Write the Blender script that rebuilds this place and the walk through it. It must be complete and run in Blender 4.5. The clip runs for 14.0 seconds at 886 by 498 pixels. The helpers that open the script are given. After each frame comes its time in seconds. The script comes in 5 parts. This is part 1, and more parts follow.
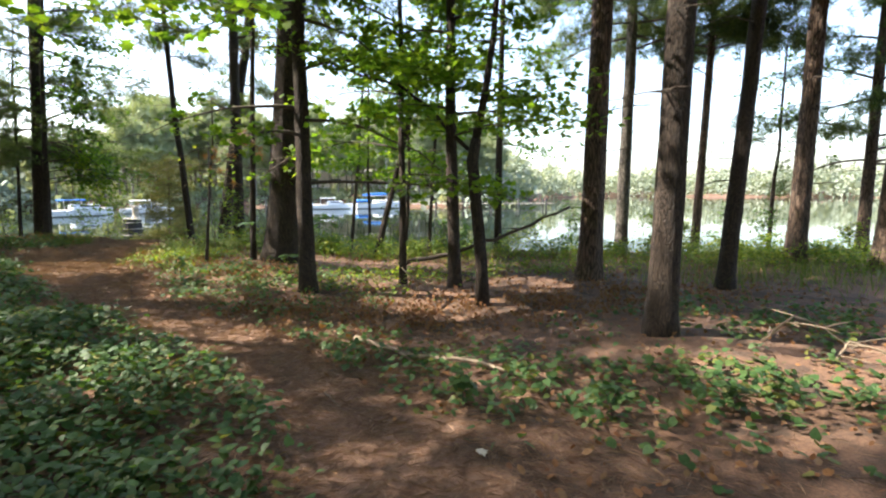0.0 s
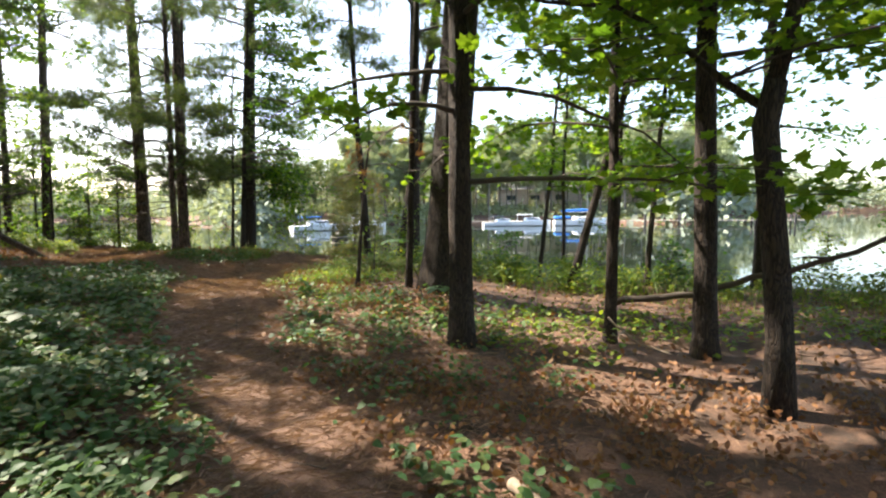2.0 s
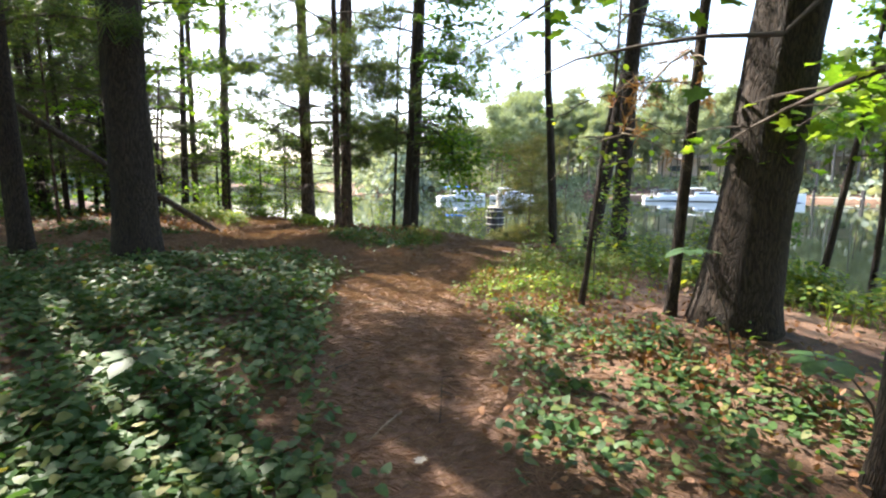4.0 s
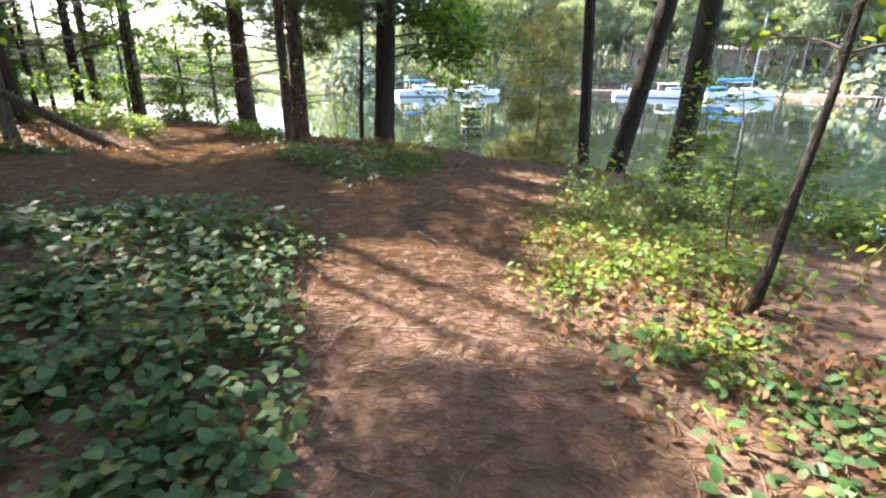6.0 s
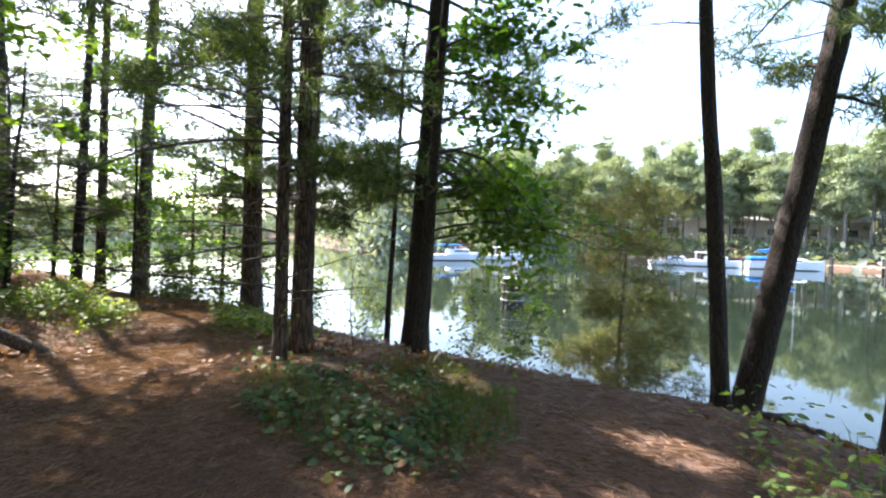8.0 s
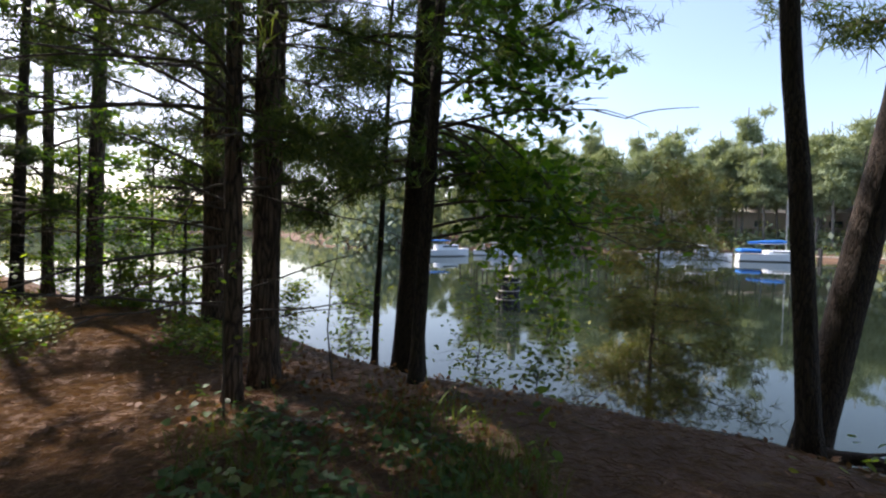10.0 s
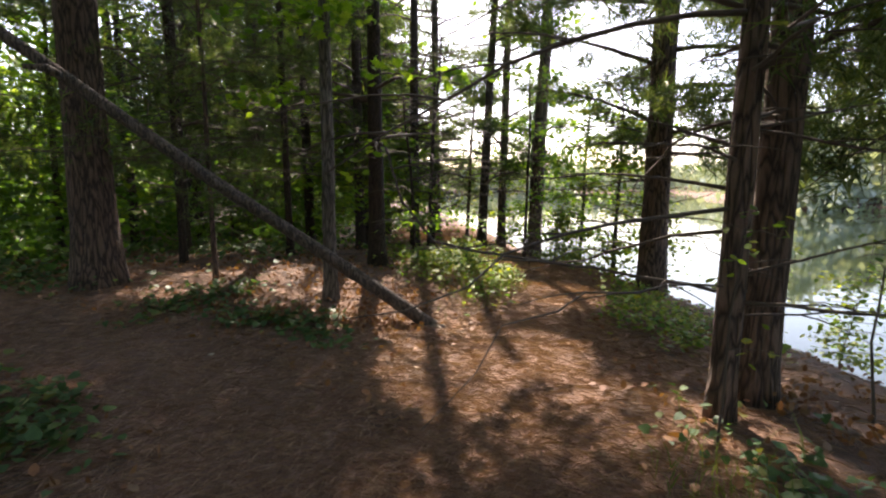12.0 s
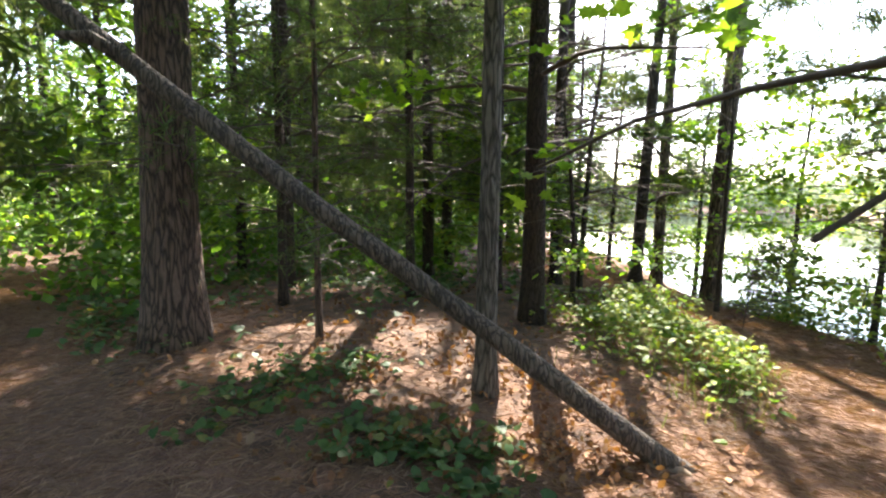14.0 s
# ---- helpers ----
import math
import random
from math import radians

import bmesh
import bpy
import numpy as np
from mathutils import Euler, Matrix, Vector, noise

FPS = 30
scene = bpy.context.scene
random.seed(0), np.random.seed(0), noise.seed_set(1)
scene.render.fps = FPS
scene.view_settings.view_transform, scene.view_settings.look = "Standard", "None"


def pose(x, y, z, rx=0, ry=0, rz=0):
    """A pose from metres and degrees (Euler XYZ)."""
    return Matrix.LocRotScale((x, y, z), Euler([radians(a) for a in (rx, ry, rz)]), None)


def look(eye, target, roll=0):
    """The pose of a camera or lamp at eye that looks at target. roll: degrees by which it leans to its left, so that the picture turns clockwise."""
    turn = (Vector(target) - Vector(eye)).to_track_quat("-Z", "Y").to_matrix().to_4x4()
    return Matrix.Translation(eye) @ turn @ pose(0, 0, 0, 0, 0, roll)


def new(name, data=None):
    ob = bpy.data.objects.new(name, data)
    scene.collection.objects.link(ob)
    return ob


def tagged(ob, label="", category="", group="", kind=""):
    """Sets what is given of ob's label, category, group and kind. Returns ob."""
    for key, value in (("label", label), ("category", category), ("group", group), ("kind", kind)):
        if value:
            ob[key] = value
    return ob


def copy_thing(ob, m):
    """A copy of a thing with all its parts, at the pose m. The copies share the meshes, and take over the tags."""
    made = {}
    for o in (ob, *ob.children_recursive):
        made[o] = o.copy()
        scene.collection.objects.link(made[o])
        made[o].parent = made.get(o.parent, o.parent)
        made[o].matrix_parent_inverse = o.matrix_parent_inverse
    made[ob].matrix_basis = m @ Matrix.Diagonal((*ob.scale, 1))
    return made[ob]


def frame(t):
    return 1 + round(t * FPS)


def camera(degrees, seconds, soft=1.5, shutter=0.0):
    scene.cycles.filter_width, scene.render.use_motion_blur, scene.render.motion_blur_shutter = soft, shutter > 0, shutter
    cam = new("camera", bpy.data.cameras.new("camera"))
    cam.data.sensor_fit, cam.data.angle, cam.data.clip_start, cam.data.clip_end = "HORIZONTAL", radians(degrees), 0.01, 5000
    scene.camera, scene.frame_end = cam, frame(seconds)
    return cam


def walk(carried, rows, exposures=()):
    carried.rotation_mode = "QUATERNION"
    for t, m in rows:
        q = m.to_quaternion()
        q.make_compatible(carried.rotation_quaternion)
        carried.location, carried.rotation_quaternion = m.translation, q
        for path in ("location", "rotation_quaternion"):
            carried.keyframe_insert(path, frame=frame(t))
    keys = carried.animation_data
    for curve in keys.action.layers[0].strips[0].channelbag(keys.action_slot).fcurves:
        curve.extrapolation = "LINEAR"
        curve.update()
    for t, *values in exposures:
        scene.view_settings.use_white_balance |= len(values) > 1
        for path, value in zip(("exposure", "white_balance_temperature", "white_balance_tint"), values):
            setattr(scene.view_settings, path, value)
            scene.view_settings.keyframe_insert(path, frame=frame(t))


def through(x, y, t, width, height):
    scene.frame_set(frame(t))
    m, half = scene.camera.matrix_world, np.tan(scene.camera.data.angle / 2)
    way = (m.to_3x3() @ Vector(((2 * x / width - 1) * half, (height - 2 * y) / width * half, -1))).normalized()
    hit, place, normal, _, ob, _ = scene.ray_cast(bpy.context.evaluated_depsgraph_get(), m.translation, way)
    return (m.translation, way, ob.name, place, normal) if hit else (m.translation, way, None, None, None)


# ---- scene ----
cam = camera(85.75, 14.0, soft=2.2)
ROWS = [
    (0.0, 0.000, 0.000, 1.500, 82.99, 0.08, -0.01),
    (0.5, 0.072, 0.693, 1.498, 84.48, 0.20, 4.21),
    (1.0, -0.023, 1.325, 1.467, 85.83, 0.09, 4.42),
    (1.5, -0.136, 1.977, 1.379, 86.98, 0.19, 11.98),
    (2.0, -0.303, 2.673, 1.353, 85.20, 0.67, 23.51),
    (2.5, -0.739, 3.272, 1.369, 85.86, 0.76, 33.41),
    (2.7, -0.918, 3.463, 1.363, 86.39, 0.99, 37.63),
    (4.8, -3.114, 4.569, 1.525, 76.69, -0.26, 38.22),
    (5.0, -3.241, 4.740, 1.500, 73.79, -0.52, 30.37),
    (5.5, -3.865, 5.259, 1.388, 68.56, -0.91, 25.69),
    (6.0, -4.460, 5.675, 1.483, 69.58, -0.59, 34.62),
    (6.5, -4.964, 6.179, 1.641, 75.28, -1.62, 36.93),
    (7.0, -5.426, 6.663, 1.693, 82.20, -1.95, 33.27),
    (7.5, -5.788, 7.204, 1.718, 84.77, -1.81, 36.95),
    (8.0, -6.151, 7.531, 1.745, 88.15, -1.51, 38.15),
    (8.2, -6.311, 7.640, 1.787, 88.71, -1.38, 37.11),
    (10.3, -7.092, 8.434, 1.745, 87.30, -0.81, 36.58),
    (10.5, -7.182, 8.483, 1.730, 86.60, -0.57, 42.13),
    (11.0, -7.435, 8.666, 1.705, 84.74, -0.38, 54.15),
    (11.5, -7.704, 8.658, 1.706, 84.11, -0.08, 70.40),
    (12.0, -8.079, 8.400, 1.735, 82.39, 0.06, 82.14),
    (12.5, -8.485, 8.282, 1.717, 80.64, 0.56, 95.45),
    (13.0, -9.021, 8.191, 1.714, 80.86, 0.77, 102.43),
    (13.5, -9.590, 7.904, 1.742, 81.65, 0.31, 99.47),
    (14.0, -10.094, 7.779, 1.831, 84.22, -0.32, 93.62),
]

EXPOSURES = [(0.0, 2.15, 6800, 11), (2.5, 2.1, 6900, 11), (5.0, 2.6, 6300, 12), (5.5, 2.55, 6300, 12), (6.0, 2.9, 6250, 13), (7.0, 2.9, 6100, 12), (8.0, 2.4, 6150, 14), (10.3, 1.05, 6500, 17), (11.0, 1.2, 6800, 19), (12.0, 2.1, 7000, 20), (13.0, 2.4, 6800, 16), (13.5, 2.75, 6700, 14), (14.0, 3.05, 6600, 13)]
walk(cam, [(t, pose(x, y, z, rx, ry, rz)) for t, x, y, z, rx, ry, rz in ROWS], EXPOSURES)

# ---------------------------------------------------------------- light
SUN_ELEVATION = radians(47)
SUN_FROM = Vector((-0.998, 0.06, 0)).normalized()
world = bpy.data.worlds.new("sky")
scene.world = world
world.use_nodes = True
sky = world.node_tree.nodes.new("ShaderNodeTexSky")
sky.sky_type = "NISHITA"
sky.sun_disc = False
sky.sun_elevation = SUN_ELEVATION
sky.sun_rotation = math.atan2(SUN_FROM.x, SUN_FROM.y)
sky.dust_density = 2.0
sky.air_density = 1.0
world.node_tree.links.new(sky.outputs[0], world.node_tree.nodes["Background"].inputs[0])
world.node_tree.nodes["Background"].inputs[1].default_value = 0.15
sun_data = bpy.data.lights.new("sun", "SUN")
sun_data.energy, sun_data.angle, sun_data.color = 5.0, radians(0.53), (1.0, 0.93, 0.82)
sun = new("sun", sun_data)
sun.matrix_world = look(SUN_FROM * 30 * math.cos(SUN_ELEVATION) + Vector((0, 0, 30 * math.sin(SUN_ELEVATION))), (0, 0, 0))

# ---------------------------------------------------------------- materials
def material(name):
    m = bpy.data.materials.new(name)
    m.use_nodes = True
    nt = m.node_tree
    return m, nt, nt.nodes["Principled BSDF"]


def node(nt, kind, **inputs):
    n = nt.nodes.new(kind)
    for key, value in inputs.items():
        n.inputs[key.replace("_", " ")].default_value = value
    return n


def ramp(nt, source, stops):
    r = nt.nodes.new("ShaderNodeValToRGB")
    nt.links.new(source, r.inputs[0])
    e = r.color_ramp.elements
    e[0].position, e[0].color = stops[0][0], (*stops[0][1], 1)
    e[1].position, e[1].color = stops[-1][0], (*stops[-1][1], 1)
    for p, c in stops[1:-1]:
        e.new(p).color = (*c, 1)
    return r.outputs[0]


def mix(nt, fac, a, b, blend="MIX"):
    n = nt.nodes.new("ShaderNodeMix")
    n.data_type, n.blend_type = "RGBA", blend
    for value, socket in ((fac, n.inputs[0]), (a, n.inputs[6]), (b, n.inputs[7])):
        if isinstance(value, (int, float)):
            socket.default_value = value
        elif isinstance(value, tuple):
            socket.default_value = (*value, 1)
        else:
            nt.links.new(value, socket)
    return n.outputs[2]


def bump(nt, bsdf, height, strength, distance):
    b = node(nt, "ShaderNodeBump", Strength=strength, Distance=distance)
    nt.links.new(height, b.inputs["Height"])
    nt.links.new(b.outputs[0], bsdf.inputs["Normal"])


def coords(nt, scale=(1, 1, 1)):
    g = nt.nodes.new("ShaderNodeNewGeometry")
    mp = node(nt, "ShaderNodeMapping", Scale=scale)
    nt.links.new(g.outputs["Position"], mp.inputs[0])
    return mp.outputs[0]


def noise_tex(nt, vector, scale, detail=6.0, rough=0.6):
    n = node(nt, "ShaderNodeTexNoise", Scale=scale, Detail=detail, Roughness=rough)
    nt.links.new(vector, n.inputs["Vector"])
    return n.outputs["Fac"]


def bark(name, dark, light, ridge=26.0, strength=1.0):
    m, nt, b = material(name)
    v = coords(nt, (1, 1, 0.16))
    vor = node(nt, "ShaderNodeTexVoronoi", Scale=ridge)
    vor.feature = "DISTANCE_TO_EDGE"
    warp = node(nt, "ShaderNodeTexNoise", Scale=9.0, Detail=3.0)
    nt.links.new(v, warp.inputs["Vector"])
    nt.links.new(mix(nt, 0.16, v, warp.outputs["Color"], "ADD"), vor.inputs["Vector"])
    fine = noise_tex(nt, coords(nt, (1, 1, 0.35)), 60.0)
    crack = ramp(nt, vor.outputs["Distance"], [(0.0, (0, 0, 0)), (0.22, (1, 1, 1))])
    plate = mix(nt, fine, dark, light)
    patch = noise_tex(nt, coords(nt), 2.3, 3.0)
    plate = mix(nt, ramp(nt, patch, [(0.5, (0, 0, 0)), (0.75, (0.45, 0.45, 0.45))]), plate, (light[0] * 1.1, light[1] * 1.2, light[2] * 1.15))
    nt.links.new(mix(nt, crack, tuple(c * 0.35 for c in dark), plate), b.inputs["Base Color"])
    b.inputs["Roughness"].default_value = 0.92
    h = mix(nt, 0.3, crack, fine)
    bump(nt, b, h, strength, 0.02)
    return m


def leafy(name, colours, through=0.45, gloss=0.45, tips=None):
    """A leaf: colour varied from leaf to leaf, light shining through it."""
    m, nt, b = material(name)
    g = nt.nodes.new("ShaderNodeNewGeometry")
    n = len(colours)
    col = ramp(nt, g.outputs["Random Per Island"], [(i / (n - 1), c) for i, c in enumerate(colours)])
    spots = noise_tex(nt, coords(nt), 45.0, 3.0)
    col = mix(nt, ramp(nt, spots, [(0.35, (0.75, 0.75, 0.75)), (0.7, (1.1, 1.1, 1.1))]), (0, 0, 0), col, "MIX")
    nt.links.new(col, b.inputs["Base Color"])
    b.inputs["Roughness"].default_value = gloss
    b.inputs["Specular IOR Level"].default_value = 0.3
    tr = nt.nodes.new("ShaderNodeBsdfTranslucent")
    warm = mix(nt, 1.0, col, (1.5, 1.45, 0.6), "MULTIPLY")
    nt.links.new(warm, tr.inputs[0])
    mx = nt.nodes.new("ShaderNodeMixShader")
    mx.inputs[0].default_value = through
    nt.links.new(b.outputs[0], mx.inputs[1])
    nt.links.new(tr.outputs[0], mx.inputs[2])
    nt.links.new(mx.outputs[0], nt.nodes["Material Output"].inputs[0])
    return m


def plain(name, colour, rough=0.6, metal=0.0, vary=0.12, scale=12.0, relief=0.15):
    m, nt, b = material(name)
    n = noise_tex(nt, coords(nt), scale)
    lo, hi = tuple(c * (1 - vary) for c in colour), tuple(min(1, c * (1 + vary)) for c in colour)
    nt.links.new(ramp(nt, n, [(0.3, lo), (0.7, hi)]), b.inputs["Base Color"])
    b.inputs["Roughness"].default_value, b.inputs["Metallic"].default_value = rough, metal
    bump(nt, b, n, relief, 0.004)
    return m


BARK_DARK = bark("dark_bark", (0.032, 0.022, 0.016), (0.085, 0.057, 0.04), 54.0, 0.8)
BARK_PINE = bark("pine_bark", (0.07, 0.045, 0.033), (0.21, 0.14, 0.1), 22.0, 1.0)
BARK_GREY = bark("grey_bark", (0.09, 0.08, 0.065), (0.22, 0.19, 0.16), 24.0, 0.8)
# far trunks: distance haze put into a paler, greyer bark colour
BARK_HAZED = bark("hazed_bark", (0.17, 0.15, 0.13), (0.34, 0.3, 0.26), 12.0, 0.4)
BARK_LOG = bark("fallen_bark", (0.07, 0.055, 0.045), (0.17, 0.13, 0.1), 34.0, 0.6)
TWIG = plain("twig_wood", (0.075, 0.058, 0.045), 0.9)
DEAD_WOOD = plain("dead_wood", (0.22, 0.17, 0.12), 0.85, vary=0.35, scale=25)
PALE_LEAF = leafy("pale_dead_leaf", [(0.5, 0.45, 0.38), (0.6, 0.55, 0.48)], 0.15, 0.7)
MAPLE = leafy("maple_leaf", [(0.07, 0.16, 0.02), (0.12, 0.24, 0.028), (0.18, 0.31, 0.034), (0.24, 0.34, 0.045)], 0.58)
OAK = leafy("oak_leaf", [(0.05, 0.12, 0.022), (0.085, 0.19, 0.032), (0.14, 0.25, 0.04)], 0.52)
NEEDLE = leafy("pine_needle", [(0.05, 0.085, 0.035), (0.08, 0.13, 0.045), (0.14, 0.17, 0.06)], 0.42, 0.5)
# far-shore needles and shrubs, lightened in colour to stand for haze over the lake
NEEDLE_HAZED = leafy("hazed_needle", [(0.2, 0.25, 0.16), (0.26, 0.31, 0.19), (0.33, 0.37, 0.22)], 0.25, 0.85)
CEDAR = leafy("cedar_spray", [(0.09, 0.12, 0.05), (0.14, 0.16, 0.06), (0.22, 0.17, 0.08)], 0.35, 0.6)
# distance haze painted into the leaves as a pale grey-green
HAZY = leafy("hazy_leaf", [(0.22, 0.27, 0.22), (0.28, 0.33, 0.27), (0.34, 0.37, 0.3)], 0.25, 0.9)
NEEDLE_BROWN = leafy("dead_needle", [(0.3, 0.14, 0.06), (0.42, 0.22, 0.1)], 0.3, 0.7)
COVER = leafy("groundcover_leaf", [(0.034, 0.082, 0.028), (0.055, 0.12, 0.038), (0.085, 0.155, 0.045), (0.045, 0.1, 0.034), (0.065, 0.13, 0.04), (0.19, 0.18, 0.05)], 0.38, 0.54)
COVER_LIGHT = leafy("young_leaf", [(0.06, 0.13, 0.024), (0.1, 0.19, 0.03), (0.17, 0.26, 0.035), (0.28, 0.3, 0.045), (0.1, 0.18, 0.03), (0.2, 0.27, 0.04)], 0.48, 0.55)
GRASS = leafy("grass_blade", [(0.08, 0.14, 0.03), (0.14, 0.2, 0.04), (0.22, 0.22, 0.07)], 0.35, 0.5)
LITTER = leafy("needle_litter", [(0.17, 0.095, 0.062), (0.25, 0.15, 0.1), (0.36, 0.24, 0.165), (0.22, 0.125, 0.082)], 0.1, 0.75)
DEAD_LEAF = leafy("dead_leaf", [(0.14, 0.06, 0.028), (0.22, 0.1, 0.045), (0.26, 0.13, 0.055), (0.2, 0.13, 0.08)], 0.2, 0.65)
WHITE_HULL = plain("white_gelcoat", (0.78, 0.8, 0.82), 0.25, vary=0.05, relief=0.02)
BLUE_CANVAS = plain("blue_canvas", (0.02, 0.16, 0.5), 0.85, scale=5)
BOAT_GLASS = plain("dark_glass", (0.05, 0.07, 0.09), 0.08, vary=0.02, relief=0.0)
ALUMINIUM = plain("mast_metal", (0.6, 0.6, 0.6), 0.35, 0.8, vary=0.05)
TARRED = plain("tarred_wood", (0.035, 0.033, 0.034), 0.8, vary=0.4, scale=9)
CAP_WOOD = plain("weathered_timber", (0.5, 0.46, 0.4), 0.85, vary=0.25, scale=9)
DOCK_WOOD = plain("dock_plank", (0.36, 0.32, 0.27), 0.85, vary=0.2, scale=6)
SIDING = plain("pale_siding", (0.78, 0.68, 0.67), 0.7, vary=0.06, scale=3)
ROOFING = plain("roof_shingle", (0.52, 0.49, 0.47), 0.9, vary=0.2, scale=6)


def ground_material():
    m, nt, b = material("forest_floor")
    at = nt.nodes.new("ShaderNodeAttribute")
    at.attribute_name = "trodden"
    v = coords(nt)
    grain = noise_tex(nt, v, 55.0, 8.0, 0.7)
    blot = noise_tex(nt, v, 3.2, 5.0)
    broad = noise_tex(nt, v, 0.6, 3.0)
    needles = ramp(nt, grain, [(0.3, (0.05, 0.027, 0.018)), (0.5, (0.14, 0.073, 0.043)), (0.72, (0.27, 0.155, 0.095))])
    soil = ramp(nt, grain, [(0.3, (0.025, 0.016, 0.011)), (0.7, (0.085, 0.05, 0.032))])
    col = mix(nt, ramp(nt, blot, [(0.45, (0, 0, 0)), (0.62, (1, 1, 1))]), needles, soil)
    path = ramp(nt, grain, [(0.28, (0.06, 0.034, 0.023)), (0.5, (0.14, 0.078, 0.052)), (0.75, (0.26, 0.16, 0.11))])
    col = mix(nt, at.outputs["Fac"], col, path)
    col = mix(nt, ramp(nt, broad, [(0.35, (0.0, 0.0, 0.0)), (0.7, (0.3, 0.3, 0.3))]), col, (0.12, 0.075, 0.05))
    nt.links.new(col, b.inputs["Base Color"])
    b.inputs["Roughness"].default_value = 0.95
    bump(nt, b, mix(nt, 0.4, grain, blot), 0.8, 0.03)
    return m


def water_material():
    m, nt, b = material("lake_water")
    b.inputs["Base Color"].default_value = (0.012, 0.018, 0.012, 1)
    b.inputs["Roughness"].default_value = 0.03
    b.inputs["IOR"].default_value = 1.33
    n = noise_tex(nt, coords(nt, (1, 0.6, 1)), 2.2, 4.0)
    bump(nt, b, n, 0.03, 0.05)
    return m


GROUND, WATER = ground_material(), water_material()

# ---------------------------------------------------------------- mesh helpers
def mesh_of(name, verts, tris, mat, smooth=False):
    """A mesh of triangles from arrays."""
    verts, tris = np.asarray(verts, np.float32), np.asarray(tris, np.int32)
    me = bpy.data.meshes.new(name)
    me.vertices.add(len(verts))
    me.vertices.foreach_set("co", verts.ravel())
    me.loops.add(tris.size)
    me.loops.foreach_set("vertex_index", tris.ravel())
    me.polygons.add(len(tris))
    me.polygons.foreach_set("loop_start", np.arange(0, tris.size, 3, dtype=np.int32))
    if smooth:
        me.polygons.foreach_set("use_smooth", np.ones(len(tris), bool))
    me.update(calc_edges=True)
    me.materials.append(mat)
    return me


def child(name, me, parent, label=""):
    ob = new(name, me)
    ob.parent = parent
    return tagged(ob, label)


def part(name, bm, mat, parent, label="", smooth=False):
    me = bpy.data.meshes.new(name)
    bm.to_mesh(me)
    bm.free()
    me.materials.append(mat)
    if smooth:
        me.polygons.foreach_set("use_smooth", np.ones(len(me.polygons), bool))
    return child(name, me, parent, label)


def thing(name, x, y, z, label, category, group="", kind="", turn=0.0):
    ob = new(name)
    ob.empty_display_size = 0.2
    ob.matrix_world = pose(x, y, z, 0, 0, turn)
    return tagged(ob, label, category, group, kind)


def box(bm, size, at, turn=0.0, bevel=0.01, tilt=0.0):
    r = bmesh.ops.create_cube(bm, size=1, matrix=pose(*at, tilt, 0, turn) @ Matrix.Diagonal((*size, 1)))
    if bevel:
        edges = {e for v in r["verts"] for e in v.link_edges}
        bmesh.ops.bevel(bm, geom=list(edges), offset=bevel, segments=1, affect="EDGES")
    return bm


rng = np.random.default_rng(7)


def spin(n, tilt=0.5):
    """n random turns about the upright, each tipped by about tilt radians."""
    a, b, c = rng.uniform(0, 2 * np.pi, n), rng.normal(0, tilt, n), rng.normal(0, tilt, n)
    ca, sa, cb, sb, cc, sc = np.cos(a), np.sin(a), np.cos(b), np.sin(b), np.cos(c), np.sin(c)
    one, nil = np.ones(n), np.zeros(n)
    rz = np.stack([ca, -sa, nil, sa, ca, nil, nil, nil, one], 1).reshape(n, 3, 3)
    rx = np.stack([one, nil, nil, nil, cb, -sb, nil, sb, cb], 1).reshape(n, 3, 3)
    ry = np.stack([cc, nil, sc, nil, one, nil, -sc, nil, cc], 1).reshape(n, 3, 3)
    return rz @ rx @ ry


def scatter(name, shape, places, turns, sizes, mat):
    """One mesh of many copies of a small shape (verts, tris)."""
    sv, st = shape
    n, k = len(places), len(sv)
    v = places[:, None] + np.einsum("nab,kb->nka", turns, sv) * np.asarray(sizes)[:, None, None]
    t = st[None] + (np.arange(n) * k)[:, None, None]
    return mesh_of(name, v.reshape(-1, 3), t.reshape(-1, 3), mat)


def fan_leaf(outline, fold=0.12, droop=0.12):
    """A leaf blade from half an outline, mirrored, folded at the midrib and drooping to the tip."""
    half = [(x, y) for x, y in outline]
    pts = half + [(-x, y) for x, y in half[-2:0:-1]]
    v = [(0, half[-1][1] * 0.45, 0)] + [(x, y, abs(x) * fold - droop * y * y) for x, y in pts]
    k = len(pts)
    return np.array(v), np.array([(0, 1 + i, 1 + (i + 1) % k) for i in range(k)])


MAPLE_LEAF = fan_leaf([(0, 0), (0.3, 0.0), (0.22, 0.2), (0.52, 0.38), (0.3, 0.5), (0.34, 0.72), (0.15, 0.66), (0, 1.0)])
OVAL_LEAF = fan_leaf([(0, 0), (0.3, 0.3), (0.25, 0.7), (0, 1.0)])
HEART_LEAF = fan_leaf([(0, 0.08), (0.3, 0.0), (0.44, 0.38), (0.2, 0.82), (0, 1.0)], 0.1, 0.18)
SIMPLE_LEAF = (np.array([(0, 0, 0), (0.42, 0.5, 0.06), (0, 1, -0.1), (-0.42, 0.5, 0.06)]), np.array([(0, 1, 2), (0, 2, 3)]))
OAK_LEAF = fan_leaf([(0, 0), (0.13, 0.15), (0.3, 0.3), (0.17, 0.42), (0.36, 0.62), (0.16, 0.75), (0.14, 0.95), (0, 1.0)])


